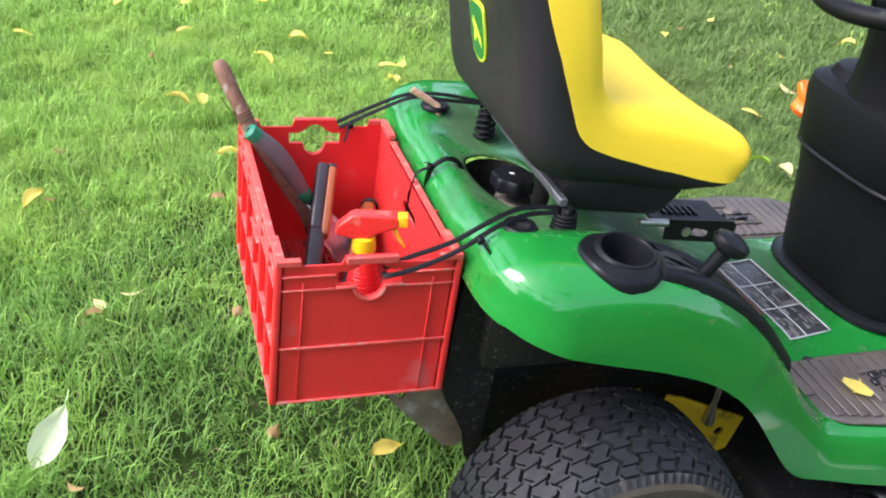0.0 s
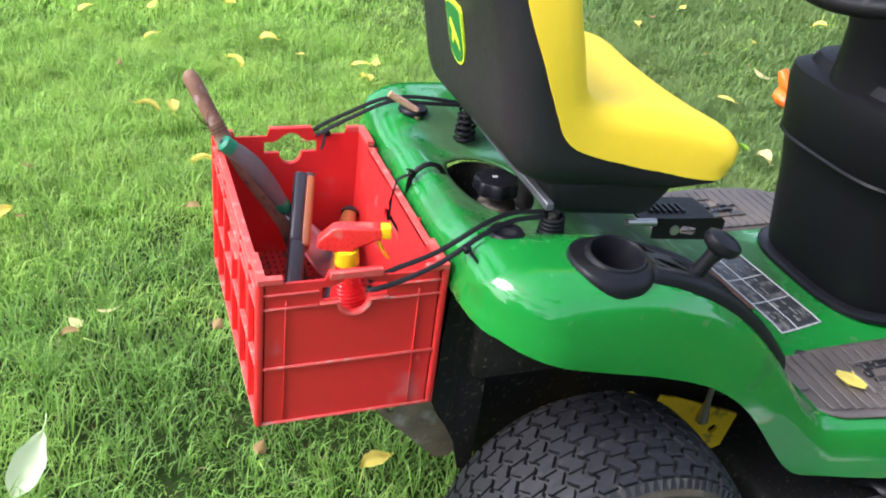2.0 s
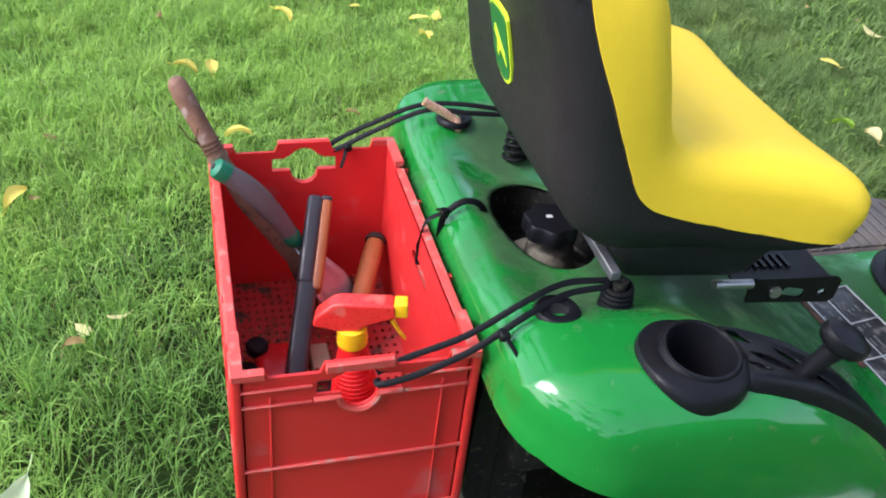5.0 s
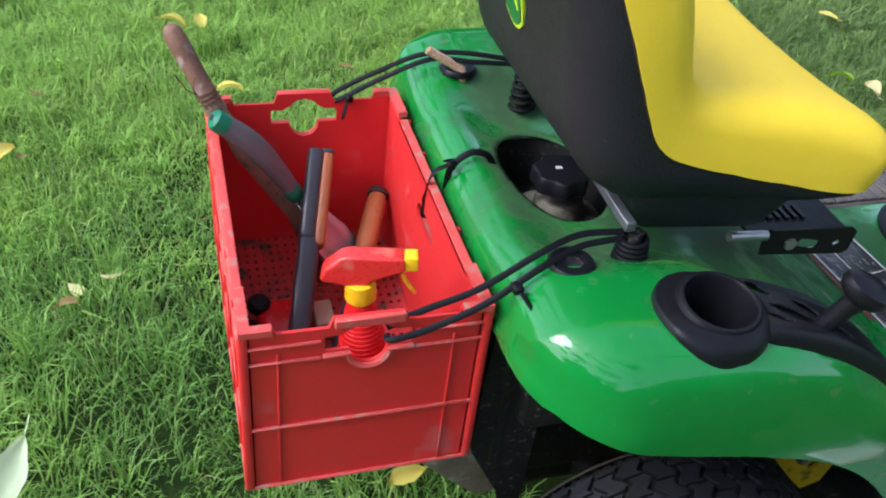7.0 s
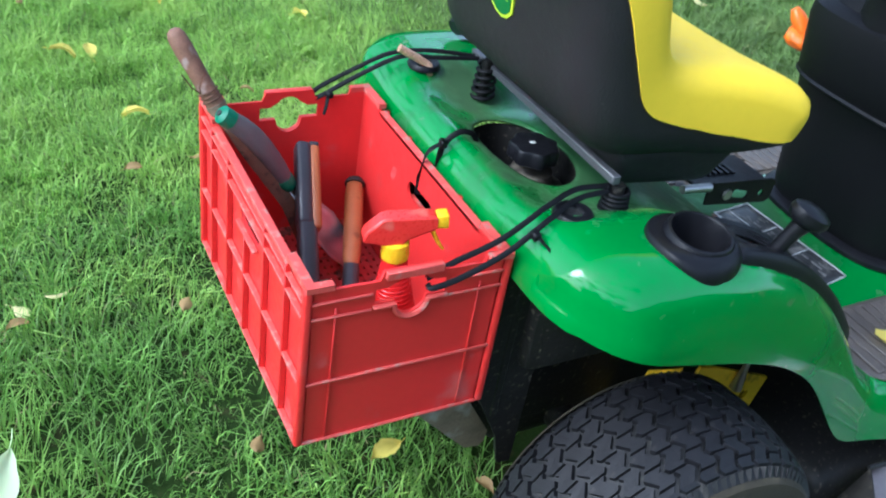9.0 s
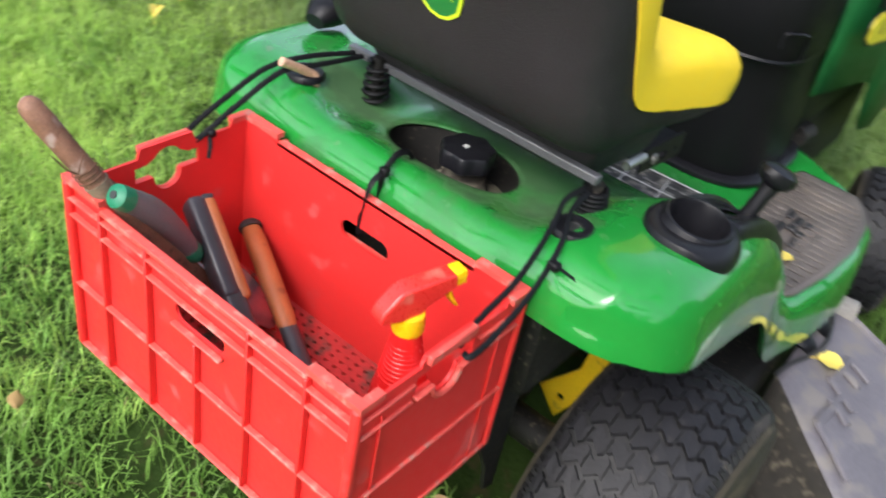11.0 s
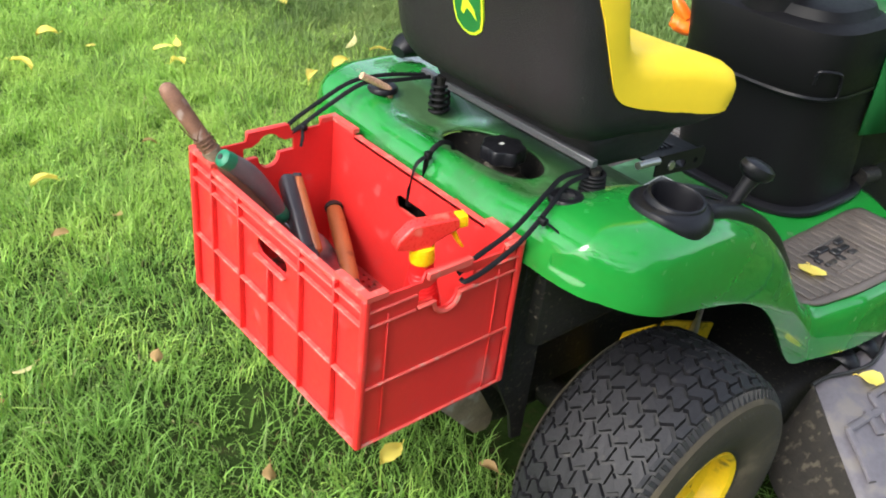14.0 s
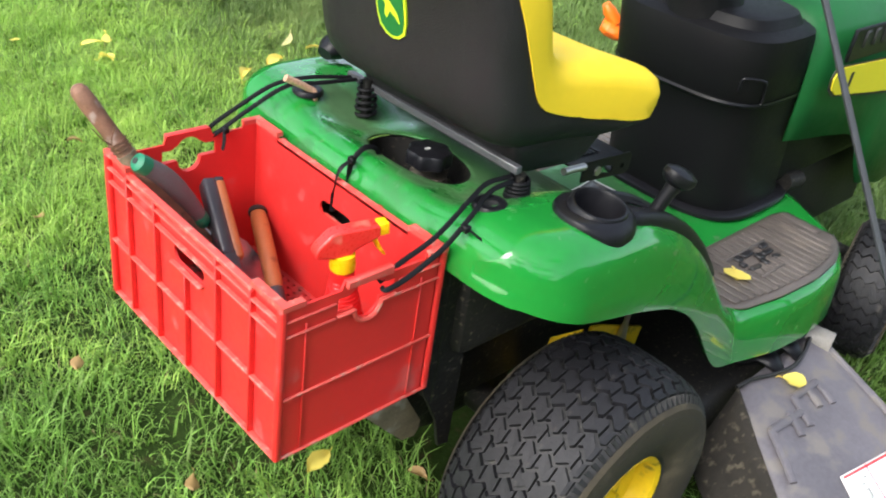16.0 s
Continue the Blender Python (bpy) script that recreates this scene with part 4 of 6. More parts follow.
def seat_block(outer, half, edge, dish, seam):
    """A side outline carried across the seat with rounded flanks and a hollow for the sitter."""
    prof = resample(seam) + resample(outer)[::-1]
    n = len(prof)
    m = n // 2
    P = np.array(prof)
    seam = [(a0[0] + (b0[0] - a0[0]) * t / 8, a0[1] + (b0[1] - a0[1]) * t / 8) for a0, b0 in zip(seam, seam[1:]) for t in range(9)]
    nrm = []
    for k in range(n):
        t = P[(k + 1) % n] - P[k - 1]
        q = np.array([t[1], -t[0]])
        nrm.append(q / (np.linalg.norm(q) + 1e-9))
    nrm = np.array(nrm)
    for _ in range(4):
        nrm = nrm + 0.5 * (np.roll(nrm, 1, 0) + np.roll(nrm, -1, 0))
        nrm /= np.linalg.norm(nrm, axis=1)[:, None] + 1e-9
    area = sum(P[k][0] * P[(k + 1) % n][1] - P[(k + 1) % n][0] * P[k][1] for k in range(n))
    if area < 0:
        nrm = -nrm
    bm = bmesh.new()
    rings = []
    for y, inset in [(-half, edge), (-half + edge * 0.12, edge * 0.55), (-half + edge * 0.45, edge * 0.16), (-half + edge, 0.0)] + [(t, 0.0) for t in np.linspace(-half + edge + 0.02, half - edge - 0.02, 13)] + [(half - edge, 0.0), (half - edge * 0.45, edge * 0.16), (half - edge * 0.12, edge * 0.55), (half, edge)]:
        ring = []
        for k in range(n):
            near = min((P[k][0] - q[0]) ** 2 + (P[k][1] - q[1]) ** 2 for q in seam) ** 0.5
            p = P[k] - nrm[k] * inset * min(1.0, max(0.0, near - 0.0015) / 0.050)
            facing = max(0.0, nrm[k][0] * 0.75 + nrm[k][1] * 0.65)
            p = p - nrm[k] * dish * facing * max(0.0, 1 - (abs(y) / (half * 0.72)) ** 2.5)
            taper = 1 - 0.10 * max(0.0, (p[1] - 0.90) / 0.16) ** 2
            flare = 1 + 0.07 * step_fn(0.45, 0.66, p[0])
            ring.append(bm.verts.new((p[0], y * taper * flare, p[1])))
        rings.append(ring)
    for r0, r1 in zip(rings, rings[1:]):
        for k in range(n):
            bm.faces.new((r0[k], r1[k], r1[(k + 1) % n], r0[(k + 1) % n]))
    for r0 in (rings[0], rings[-1]):
        for k in range(m - 1):
            bm.faces.new((r0[k], r0[k + 1], r0[n - 2 - k], r0[n - 1 - k]))
    bmesh.ops.recalc_face_normals(bm, faces=bm.faces[:])
    return bm


def ring_loft_box():
    """The tapered pan under the cushion."""
    bm = box((0.400, -0.185, 0.690), (0.625, 0.185, 0.752), 0.016, 3)
    for v in bm.verts:
        k = (0.752 - v.co.z) / 0.062
        v.co.y *= 1 - 0.12 * k
        v.co.x += -0.035 * k * step_fn(0.5, 0.62, v.co.x) + 0.030 * k * (1 - step_fn(0.41, 0.5, v.co.x))
        v.co.z -= 0.10 * (v.co.x - 0.40) * k
    return bm


seat = part("seat_shell", seat_block(SHELL, SEAT_Y, 0.048, 0.0, SEAM), M_SHELL, tractor, "black grained seat back and underside", 60)
part("cushion", seat_block(CUSHION, SEAT_Y + 0.003, 0.032, 0.007, SEAM), M_YSEAT, seat, "smooth yellow vinyl cushion", 60)
# piping along the seam
for y in (-SEAT_Y + 0.001, SEAT_Y - 0.001):
    pts = [(a0, y * (1 + 0.07 * float(step_fn(0.45, 0.66, a0))) * (1 - 0.10 * max(0.0, (b0 - 0.90) / 0.16) ** 2), b0) for a0, b0 in resample(SEAM)]
    part("seam", tube(pts, 0.0022, 6), M_SHELL, seat)
part("seat_base", ring_loft_box(), M_SHELL, seat, "black underside of the seat")
# badge on the back of the seat: a plain shield in two colours
bc = Vector((0.3128, 0.004, 0.903))
bx, by = Vector((0, -1, 0)), Vector((-0.0135, 0, 0.058)).normalized()
bmx = frame_of(bc, bx, by)
shield = [(x * 1.14, z * 1.08) for x, z in [(-0.027, 0.036), (-0.022, 0.042), (0.0, 0.044), (0.022, 0.042), (0.027, 0.036), (0.028, 0.010), (0.027, -0.016), (0.023, -0.032), (0.012, -0.041), (0.0, -0.044), (-0.012, -0.041), (-0.023, -0.032), (-0.027, -0.016), (-0.028, 0.010)]]
badge = part("badge", plate(shield, [], 0.0035, bmx @ Matrix.Translation((0, 0, 0.000))), M_BADGEY, seat, "shield badge in green and yellow", 0)
part("badge_field", plate([(x * 0.88, z * 0.90) for x, z in shield], [], 0.0010, bmx @ Matrix.Translation((0, 0, 0.0035))), M_BADGEG, seat, "", 0)
part("badge_figure", plate([(-0.012, 0.020), (-0.004, 0.012), (0.004, 0.004), (0.015, -0.006), (0.019, -0.020), (0.010, -0.012), (0.000, -0.006), (-0.008, -0.018), (-0.013, -0.014), (-0.009, 0.002), (-0.017, 0.010)], [], 0.0008, bmx @ Matrix.Translation((0, 0, 0.0045))), M_BADGEY, seat, "", 0)

# seat carrier: rear bar, side bracket with slots, springs
bar = box((-0.006, -0.2075, -0.006), (0.006, 0.2075, 0.006), 0.0015, 1, Matrix.Translation((0.413, 0.012, 0.714)) @ Matrix.Rotation(radians(-2.0), 4, "X") @ Matrix.Rotation(radians(-3.0), 4, "Z"))
carrier = part("seat_carrier", bar, M_ROD, tractor, "grey steel bar under the seat")
part("carrier_web", plate([(-0.150, 0), (0.150, 0), (0.130, 0.060), (-0.130, 0.060)], [], 0.004, frame_of((0.418, 0, 0.716), (0, 1, 0), (0.80, 0, 0.55))), M_ROD, carrier)
for y in (-0.165, 0.165):
    sgn = -1 if y < 0 else 1
    outer = [(0.096, 0.004), (0.218, 0), (0.226, 0.006), (0.226, 0.034), (0.218, 0.040), (0.10, 0.040), (0.092, 0.032)]
    holes = [arc(0.170, 0.016, 0.007, -90, 90, 6) + arc(0.150, 0.019, 0.007, 90, 270, 6), arc(0.203, 0.017, 0.0055, 0, 330, 9)]
    part("seat_bracket", plate(outer, holes, 0.003, frame_of((0.518, y - sgn * 0.012, 0.630), (1, 0, -0.07), (0.07, 0, 1))), M_GLOSSK, carrier)
    bk = bmesh.new()
    add_box(bk, (0.590, min(y - sgn * 0.012, y - sgn * 0.09), 0.662), (0.735, max(y - sgn * 0.012, y - sgn * 0.09), 0.666), 0.001, 1, Matrix.Translation((0.5, 0, 0.65)) @ Matrix.Rotation(radians(4), 4, "Y") @ Matrix.Translation((-0.5, 0, -0.65)))
    part("seat_bracket", bk, M_GLOSSK, carrier)
    for k in range(6):
        part("vent_slot", box((0.622 + 0.012 * k, y - sgn * 0.050 - 0.013, 0.6580 - 0.0009 * k), (0.627 + 0.012 * k, y - sgn * 0.050 + 0.013, 0.6610 - 0.0009 * k)), M_INK, carrier, "", 0)
    part("pivot_pin", tube([(0.560, y - sgn * 0.008, 0.662), (0.612, y - sgn * 0.008, 0.658)], 0.0062, 14), M_STEEL, carrier, "bright steel pin")
    part("bolt", lathe([(0, 0.006), (0.008, 0.006), (0.009, 0.0), (0, 0)], 12, Matrix.Translation((0.652, y - sgn * 0.012, 0.640)) @ Matrix.Rotation(radians(90 * -sgn), 4, "X")), M_STEEL, carrier)


def spring(x, y, z0, z1, r):
    """A seat spring: a wound wire between two cups."""
    n = 5.5
    pts = []
    for k in range(int(n * 18) + 1):
        q = 2 * math.pi * k / 18
        t = k / (n * 18)
        pts.append((x + r * (1.12 - 0.25 * t) * math.cos(q), y + r * (1.12 - 0.25 * t) * math.sin(q), z0 + (z1 - z0) * t))
    s = part("seat_spring", tube(pts, 0.0031, 7), M_TIE, tractor, "black coil spring")
    part("spring_core", tube([(x, y, z0 - 0.004), (x, y, z1 + 0.006)], r * 0.55, 12), M_UNDER, s)


for y in (-0.190, 0.158):
    zd = float(deck_z(0.413, y))
    spring(0.413, y, zd - 0.002, 0.706 if y < 0 else 0.716, 0.0155)

# grommets at the fender holes
for y in (-0.212, 0.212):
    x = 0.333
    z = float(deck_z(x, y))
    gm = part("grommet", lathe([(0.012, -0.004), (0.012, 0.004), (0.016, 0.0055), (0.023, 0.004), (0.026, 0.000), (0.026, -0.004)], 28, Matrix.Translation((x, y, z + 0.002))), M_BLACK, tractor, "black rubber grommet")
    part("grommet_well", lathe([(0.0125, 0.0025), (0.0115, -0.001), (0, -0.0012)], 20, Matrix.Translation((x, y, z + 0.002))), M_INK, gm)

# lever with a dark rounded grip on the far fender
part("far_console", tube(smooth_path([(0.425, 0.295, 0.714), (0.455, 0.300, 0.722), (0.50, 0.308, 0.712)], 4), [0.016, 0.028, 0.030, 0.020], 14, (1.0, 0.75)), M_BLACK, tractor, "black moulded lever housing")

# cup holder console with a speed lever
zc = 0.688


arm_in = curve_of([(0.47, -0.254), (0.52, -0.260), (0.60, -0.272), (0.68, -0.283), (0.78, -0.291)])
arm_out = curve_of([(0.47, -0.340), (0.50, -0.348), (0.60, -0.355), (0.70, -0.360), (0.78, -0.360)])


def console_at(x, s, drop=0.0):
    """A point of the console's arm, x along it and s across (1 on the outer side): a shallow tray between a thin inner rim and a thick outer roll."""
    y = float(arm_in(x) + (arm_out(x) - arm_in(x)) * (s + 1) / 2)
    plateau = float(deck_z(x, -0.315))
    rise = 0.014 * float(step_fn(0.470, 0.500, x)) - 0.002
    tray = 0.0045 * float(step_fn(-0.86, -0.74, s) * (1 - step_fn(0.30, 0.46, s)) * step_fn(0.495, 0.512, x) * (1 - step_fn(0.63, 0.70, x)))
    z = plateau + rise - tray
    edge = float(deck_z(x, max(-float(half_w(x)) + 0.006, y))) - 0.003
    z += (edge - z) * max(0.0, (s - 0.66) / 0.34) ** 2.6 + (edge - z) * max(0.0, (-s - 0.84) / 0.16) ** 2
    return (x, y, z - drop)


SLOTS = ((0.548, -0.312, 0.034, 0.0085, 24), (0.516, -0.322, 0.014, 0.0075, 24), (0.572, -0.296, 0.020, 0.0065, 30), (0.516, -0.276, 0.016, 0.0055, 25), (0.604, -0.318, 0.024, 0.0070, 14))
# a black backing sheet is added under the slots for their dark depth
for name, drop, m in (("cup_console", 0.0, M_BLACK), ("console_tray", 0.0150, M_INK)):
    bm, _ = grid_mesh([[console_at(x, s, drop) for s in (np.linspace(-1, 1, 81) if not drop else np.linspace(-0.86, 0.55, 15))] for x in (np.linspace(0.470, 0.760, 170) if not drop else np.linspace(0.49, 0.66, 24))])
    if not drop:
        # the pointed slots in which the lever and its catches move
        cut = []
        for f in bm.faces:
            c = f.calc_center_median()
            if (c.x - CC[0]) ** 2 + (c.y - CC[1]) ** 2 < 0.040 ** 2:
                cut.append(f)
                continue
            for sx, sy, l, w, q in SLOTS:
                q = radians(-q)
                u = (c.x - sx) * math.cos(q) + (c.y - sy) * math.sin(q)
                v = -(c.x - sx) * math.sin(q) + (c.y - sy) * math.cos(q)
                if abs(u) < l and abs(v) < w * (1 - (u / l) ** 2):
                    cut.append(f)
                    break
        bmesh.ops.delete(bm, geom=cut, context="FACES")
        rim = [v for v in bm.verts if v.is_boundary and arm_out(v.co.x) + 0.004 < v.co.y < arm_in(v.co.x) - 0.004]
        for _ in range(4):
            bmesh.ops.smooth_vert(bm, verts=rim, factor=0.5, use_axis_x=True, use_axis_y=True, use_axis_z=False)
    bmesh.ops.recalc_face_normals(bm, faces=bm.faces[:])
    if not drop:
        console = part(name, bm, m, tractor, "black moulded console with a cup holder", 50)
        console.modifiers.new("thick", "SOLIDIFY").thickness = 0.003
    else:
        part(name, bm, m, console)
part("cup_ring", lathe([(0.0330, -0.060), (0.0350, 0.019), (0.0370, 0.0225), (0.0400, 0.0220), (0.0425, 0.0175), (0.0445, 0.012)], 56, Matrix.Translation((CC[0], CC[1], zc)) @ Matrix.Rotation(radians(6), 4, "X")), M_BLACK, console)
rings = []
for f, lift in ((0.0, 0.0), (0.25, 0.0), (0.5, -0.0005), (0.75, -0.002), (0.90, -0.004), (0.98, -0.008), (1.0, -0.013)):
    ring = []
    for k in range(72):
        q = 2 * math.pi * k / 72
        big = 0.053 + 0.006 * max(0.0, -math.sin(q)) + 0.013 * max(0.0, -math.cos(q))
        rr = 0.040 + (big - 0.040) * f
        x, y = CC[0] + rr * math.cos(q), CC[1] + rr * math.sin(q)
        zd = max(float(deck_z(x, max(-float(half_w(x)) + 0.010, y))) + 0.012, zc - 0.002)
        ring.append((x, y, (zc + 0.015) * (1 - f) + zd * f + lift))
    rings.append(ring)
flange = bmesh.new()
V = [[flange.verts.new(q) for q in ring] for ring in rings]
for r0, r1 in zip(V, V[1:]):
    for k in range(72):
        flange.faces.new((r0[k], r0[(k + 1) % 72], r1[(k + 1) % 72], r1[k]))
bmesh.ops.recalc_face_normals(flange, faces=flange.faces[:])
part("cup_flange", flange, M_BLACK, console)
part("cup_floor", lathe([(0, -0.055), (0.0335, -0.055)], 40, Matrix.Translation((CC[0], CC[1], zc))), M_BLACK, console)
kb = Vector((0.572, -0.322, 0.672))
kt = Vector((0.590, -0.332, 0.722))
lev = part("speed_lever", tube([kb - (kt - kb) * 0.3, kb, kb.lerp(kt, 0.6), kt - Vector((0, 0, 0.004))], [0.011, 0.0105, 0.0105, 0.013], 14), M_BLACK, console, "black lever with a rounded knob")
ka = (kt - kb).normalized()
part("knob", lathe([(0, -0.006), (0.012, -0.007), (0.019, -0.002), (0.0225, 0.006), (0.021, 0.014), (0.013, 0.019), (0, 0.020)], 28, Matrix.Translation(kt) @ ka.to_track_quat("Z", "Y").to_matrix().to_4x4() @ Matrix.Diagonal((1.0, 1.25, 1, 1))), M_BLACK, lev)

# decal with instructions on the slope between seat and foot well


def on_deck(u, v, off):
    p = Vector((0.945, -0.163)).lerp(Vector((1.050, -0.146)), v).lerp(Vector((0.930, 0.085)).lerp(Vector((1.035, 0.102)), v), u)
    return (p.x, p.y, float(deck_z(p.x, p.y)) + off)


def decal(name, u0, u1, v0, v1, off, material, parent, label="", n=14):
    bm, _ = grid_mesh([[on_deck(u, v, off) for v in np.linspace(v0, v1, 6)] for u in np.linspace(u0, u1, n)])
    bmesh.ops.recalc_face_normals(bm, faces=bm.faces[:])
    ob = part(name, bm, material, parent, label, 60)
    ob.modifiers.new("thick", "SOLIDIFY").thickness = 0.0008
    return ob


sticker = decal("instruction_decal", 0, 1, 0, 1, 0.0015, M_STICK, tractor, "dark instruction decal with pale lines")
for u0, u1, v0, v1 in ((0, 0.01, 0, 1), (0.99, 1, 0, 1), (0, 1, 0, 0.035), (0, 1, 0.965, 1), (0.345, 0.355, 0, 1), (0.655, 0.665, 0, 1), (0, 1, 0.40, 0.425)):
    decal("pale_line", u0, u1, v0, v1, 0.0028, M_PRINT, sticker, n=10)
decal("red_strip", 0.30, 0.98, -0.14, -0.02, 0.0020, M_RUST, sticker, "faded red-brown strip", n=10)
g = random.Random(3)
for row in (0.02, 0.37, 0.68):
    for k in range(16):
        u0, v0 = row + g.uniform(0.01, 0.26), g.choice((0.06, 0.14, 0.22, 0.30, 0.48, 0.58, 0.68, 0.78, 0.88))
        decal("print_bar", u0, u0 + g.uniform(0.02, 0.07), v0, v0 + g.uniform(0.02, 0.05), 0.0024, M_PRINTD, sticker, n=3)

# foot pads with ribs
pad_w = lambda x: float(half_w(x)) - 0.018
for sgn in (-1, 1):
    rows = []
    for x in np.linspace(0.868, 1.345, 60):
        end = min(1.0, math.sqrt(max(0.0, 1 - (max(0, 0.93 - x) / 0.075) ** 2)))
        end2 = min(1.0, math.sqrt(max(0.0, 1 - (max(0, x - 1.27) / 0.085) ** 2)))
        yo = pad_w(x) - 0.10 * (1 - end)
        yi = 0.198 + 0.03 * (1 - end2)
        rows.append([(x, sgn * (yi + (max(yi + 0.01, yo) - yi) * s), 0.3895) for s in np.linspace(0, 1, 12)])
    bm, _ = grid_mesh(rows)
    bmesh.ops.recalc_face_normals(bm, faces=bm.faces[:])
    pad = part("foot_pad", bm, M_PAD, tractor, "ribbed dark rubber foot pad with dried mud", 30)
    pad.modifiers.new("thick", "SOLIDIFY").thickness = 0.005
    for k in range(20):
        x = 0.892 + 0.0225 * k
        yo = pad_w(x) - 0.016 - (0.05 if x < 0.90 else 0) - (0.03 if x > 1.30 else 0)
        y0, y1 = 0.212, yo
        zig = 5 < k < 13
        segs = [(y0, y1)] if not zig else [(y0, y0 + 0.05), (y0 + 0.09, y1)]
        for q0, q1 in segs:
            part("pad_rib", box((x - 0.0094, min(sgn * q0, sgn * q1), 0.391), (x + 0.0094, max(sgn * q0, sgn * q1), 0.3945), 0.0014, 1), M_PAD, pad)
        if zig and k % 2:
            for q in range(3):
                yy = sgn * (y0 + 0.054 + 0.019 * q)
                d, e0, sh = 0.012 + 0.006 * math.sin(2.3 * k + 1.7 * q), 0.0075 + 0.0015 * math.cos(1.9 * k + q), 0.009 * math.sin(1.3 * k + 2.1 * q)
                part("pad_grip", box((x + sh - d, yy - e0, 0.390), (x + sh + d, yy + e0, 0.3965 + 0.0006 * q), 0.002, 1), M_PADK, pad)
    for lo, hi in (((1.010, 0.252), (1.018, 0.334)), ((1.020, 0.252), (1.170, 0.259)), ((1.030, 0.327), (1.120, 0.334))):
        part("pad_rim", box((lo[0], min(sgn * lo[1], sgn * hi[1]), 0.392), (hi[0], max(sgn * lo[1], sgn * hi[1]), 0.3985), 0.002, 1), M_PAD, pad)
    for x in (0.905, 0.955):
        part("pad_stud", lathe([(0, 0.004), (0.008, 0.004), (0.013, 0.001), (0.013, 0)], 16, pose(x, sgn * 0.212, 0.390)), M_INK, pad)


# wheels
def wheel(name, x, y, r, width, hub_r, sgn, cols, around, label, steer=0.0, single=False):
    """A turf tyre with a block tread on a yellow rim; y is the middle of its width, sgn its outer side."""
    w = width / 2
    base = r - 0.009
    place = Matrix.Translation((x, y, r - 0.024)) @ Matrix.Rotation(radians(steer), 4, "Z") @ Matrix.Rotation(radians(-90), 4, "X")
    prof = [(hub_r, -w * 0.80), (hub_r + 0.012, -w * 0.90), (r * 0.72, -w), (r * 0.86, -w * 1.0), (base - 0.017, -w * 0.95), (base - 0.004, -w * 0.82), (base + 0.003, -w * 0.4), (base + 0.005, 0), (base + 0.003, w * 0.4), (base - 0.004, w * 0.82), (base - 0.017, w * 0.95), (r * 0.86, w * 1.0), (r * 0.72, w), (hub_r + 0.012, w * 0.90), (hub_r, w * 0.80)]
    wh = part(name, lathe(prof, 72, place), M_RUBBER, tractor, label, 50)
    for o in (-1, 1):
        part("sidewall", lathe([(hub_r + 0.004, o * (w * 0.78 + 0.002)), (hub_r + 0.016, o * (w * 0.90 + 0.002)), (r * 0.64, o * (w * 1.01 + 0.002)), (r * 0.78, o * (w * 1.03 + 0.002)), (r * 0.88, o * (w * 1.0 + 0.002)), (base - 0.013, o * (w * 0.955))], 72, place), M_SIDEW, wh, "sidewall brown with dried mud")
    crown = lambda a0: base + 0.005 - 0.013 * (abs(a0) / w) ** 2.2
    # strips of tread from shoulder to shoulder, parted by stepped grooves and cut into interlocking blocks
    edge = w * 0.85
    bw = 2 * edge / cols
    step = 2 * math.pi / around
    wave = lambda a0: 0.20 * step * (2 * abs(((a0 / bw + 0.25) % 1.0) * 2 - 1) - 1)

    def block(a0, a1):
        """One block between two cuts: its outline follows the groove on both long sides."""
        g0, gq = 0.0017, 0.0029 / base
        bend = sorted({a0 + g0, a1 - g0, *[c for c in [(k / 2 + 0.25) * bw for k in range(-2 * cols, 2 * cols)] if a0 + g0 < c < a1 - g0]})
        bmk = bmesh.new()
        def corner(a, q, rise):
            r0 = crown(a) + rise - 0.0045 * max(0.0, (abs(a) - 0.70 * w) / (0.15 * w)) ** 2
            return bmk.verts.new((r0 * math.cos(q), r0 * math.sin(q), a))
        side = [[[corner(a, wave(a) + q, z) for a in bend] for q, z in ((gq, -0.005), (gq * 1.4, 0.0080), (step - gq * 1.4, 0.0080), (step - gq, -0.005))]]
        rows4 = side[0]
        for r0, r1 in zip(rows4, rows4[1:]):
            for k in range(len(bend) - 1):
                bmk.faces.new((r0[k], r0[k + 1], r1[k + 1], r1[k]))
        for k in (0, len(bend) - 1):
            bmk.faces.new([r[k] for r in rows4])
        bmesh.ops.recalc_face_normals(bmk, faces=bmk.faces[:])
        me = bpy.data.meshes.new("tread_block")
        bmk.to_mesh(me)
        bmk.free()
        me.materials.append(M_LUG)
        return me

    kinds = []
    for odd in (0, 1):
        cuts = [-edge] + [c for c in (bw * (k + 0.5 * odd) for k in range(-cols, cols)) if -edge + 0.2 * bw < c < edge - 0.2 * bw] + [edge]
        kinds.append([block(c0, c1) for c0, c1 in zip(cuts, cuts[1:])])
    join = None if single else bmesh.new()
    for k in range(around):
        turn = place @ Matrix.Rotation(step * k, 4, "Z")
        for me in kinds[k % 2]:
            if single:
                ob = new("tread_block", me)
                ob.parent = wh
                ob.matrix_basis = turn
            else:
                was = len(join.verts)
                join.from_mesh(me)
                join.verts.ensure_lookup_table()
                bmesh.ops.transform(join, matrix=turn, verts=join.verts[was:])
    if not single:
        tagged(part("tread", join, M_LUG, wh, "worn zigzag turf tread", 0), kind="stuff")
    # shoulder ribs
    sh = bmesh.new()
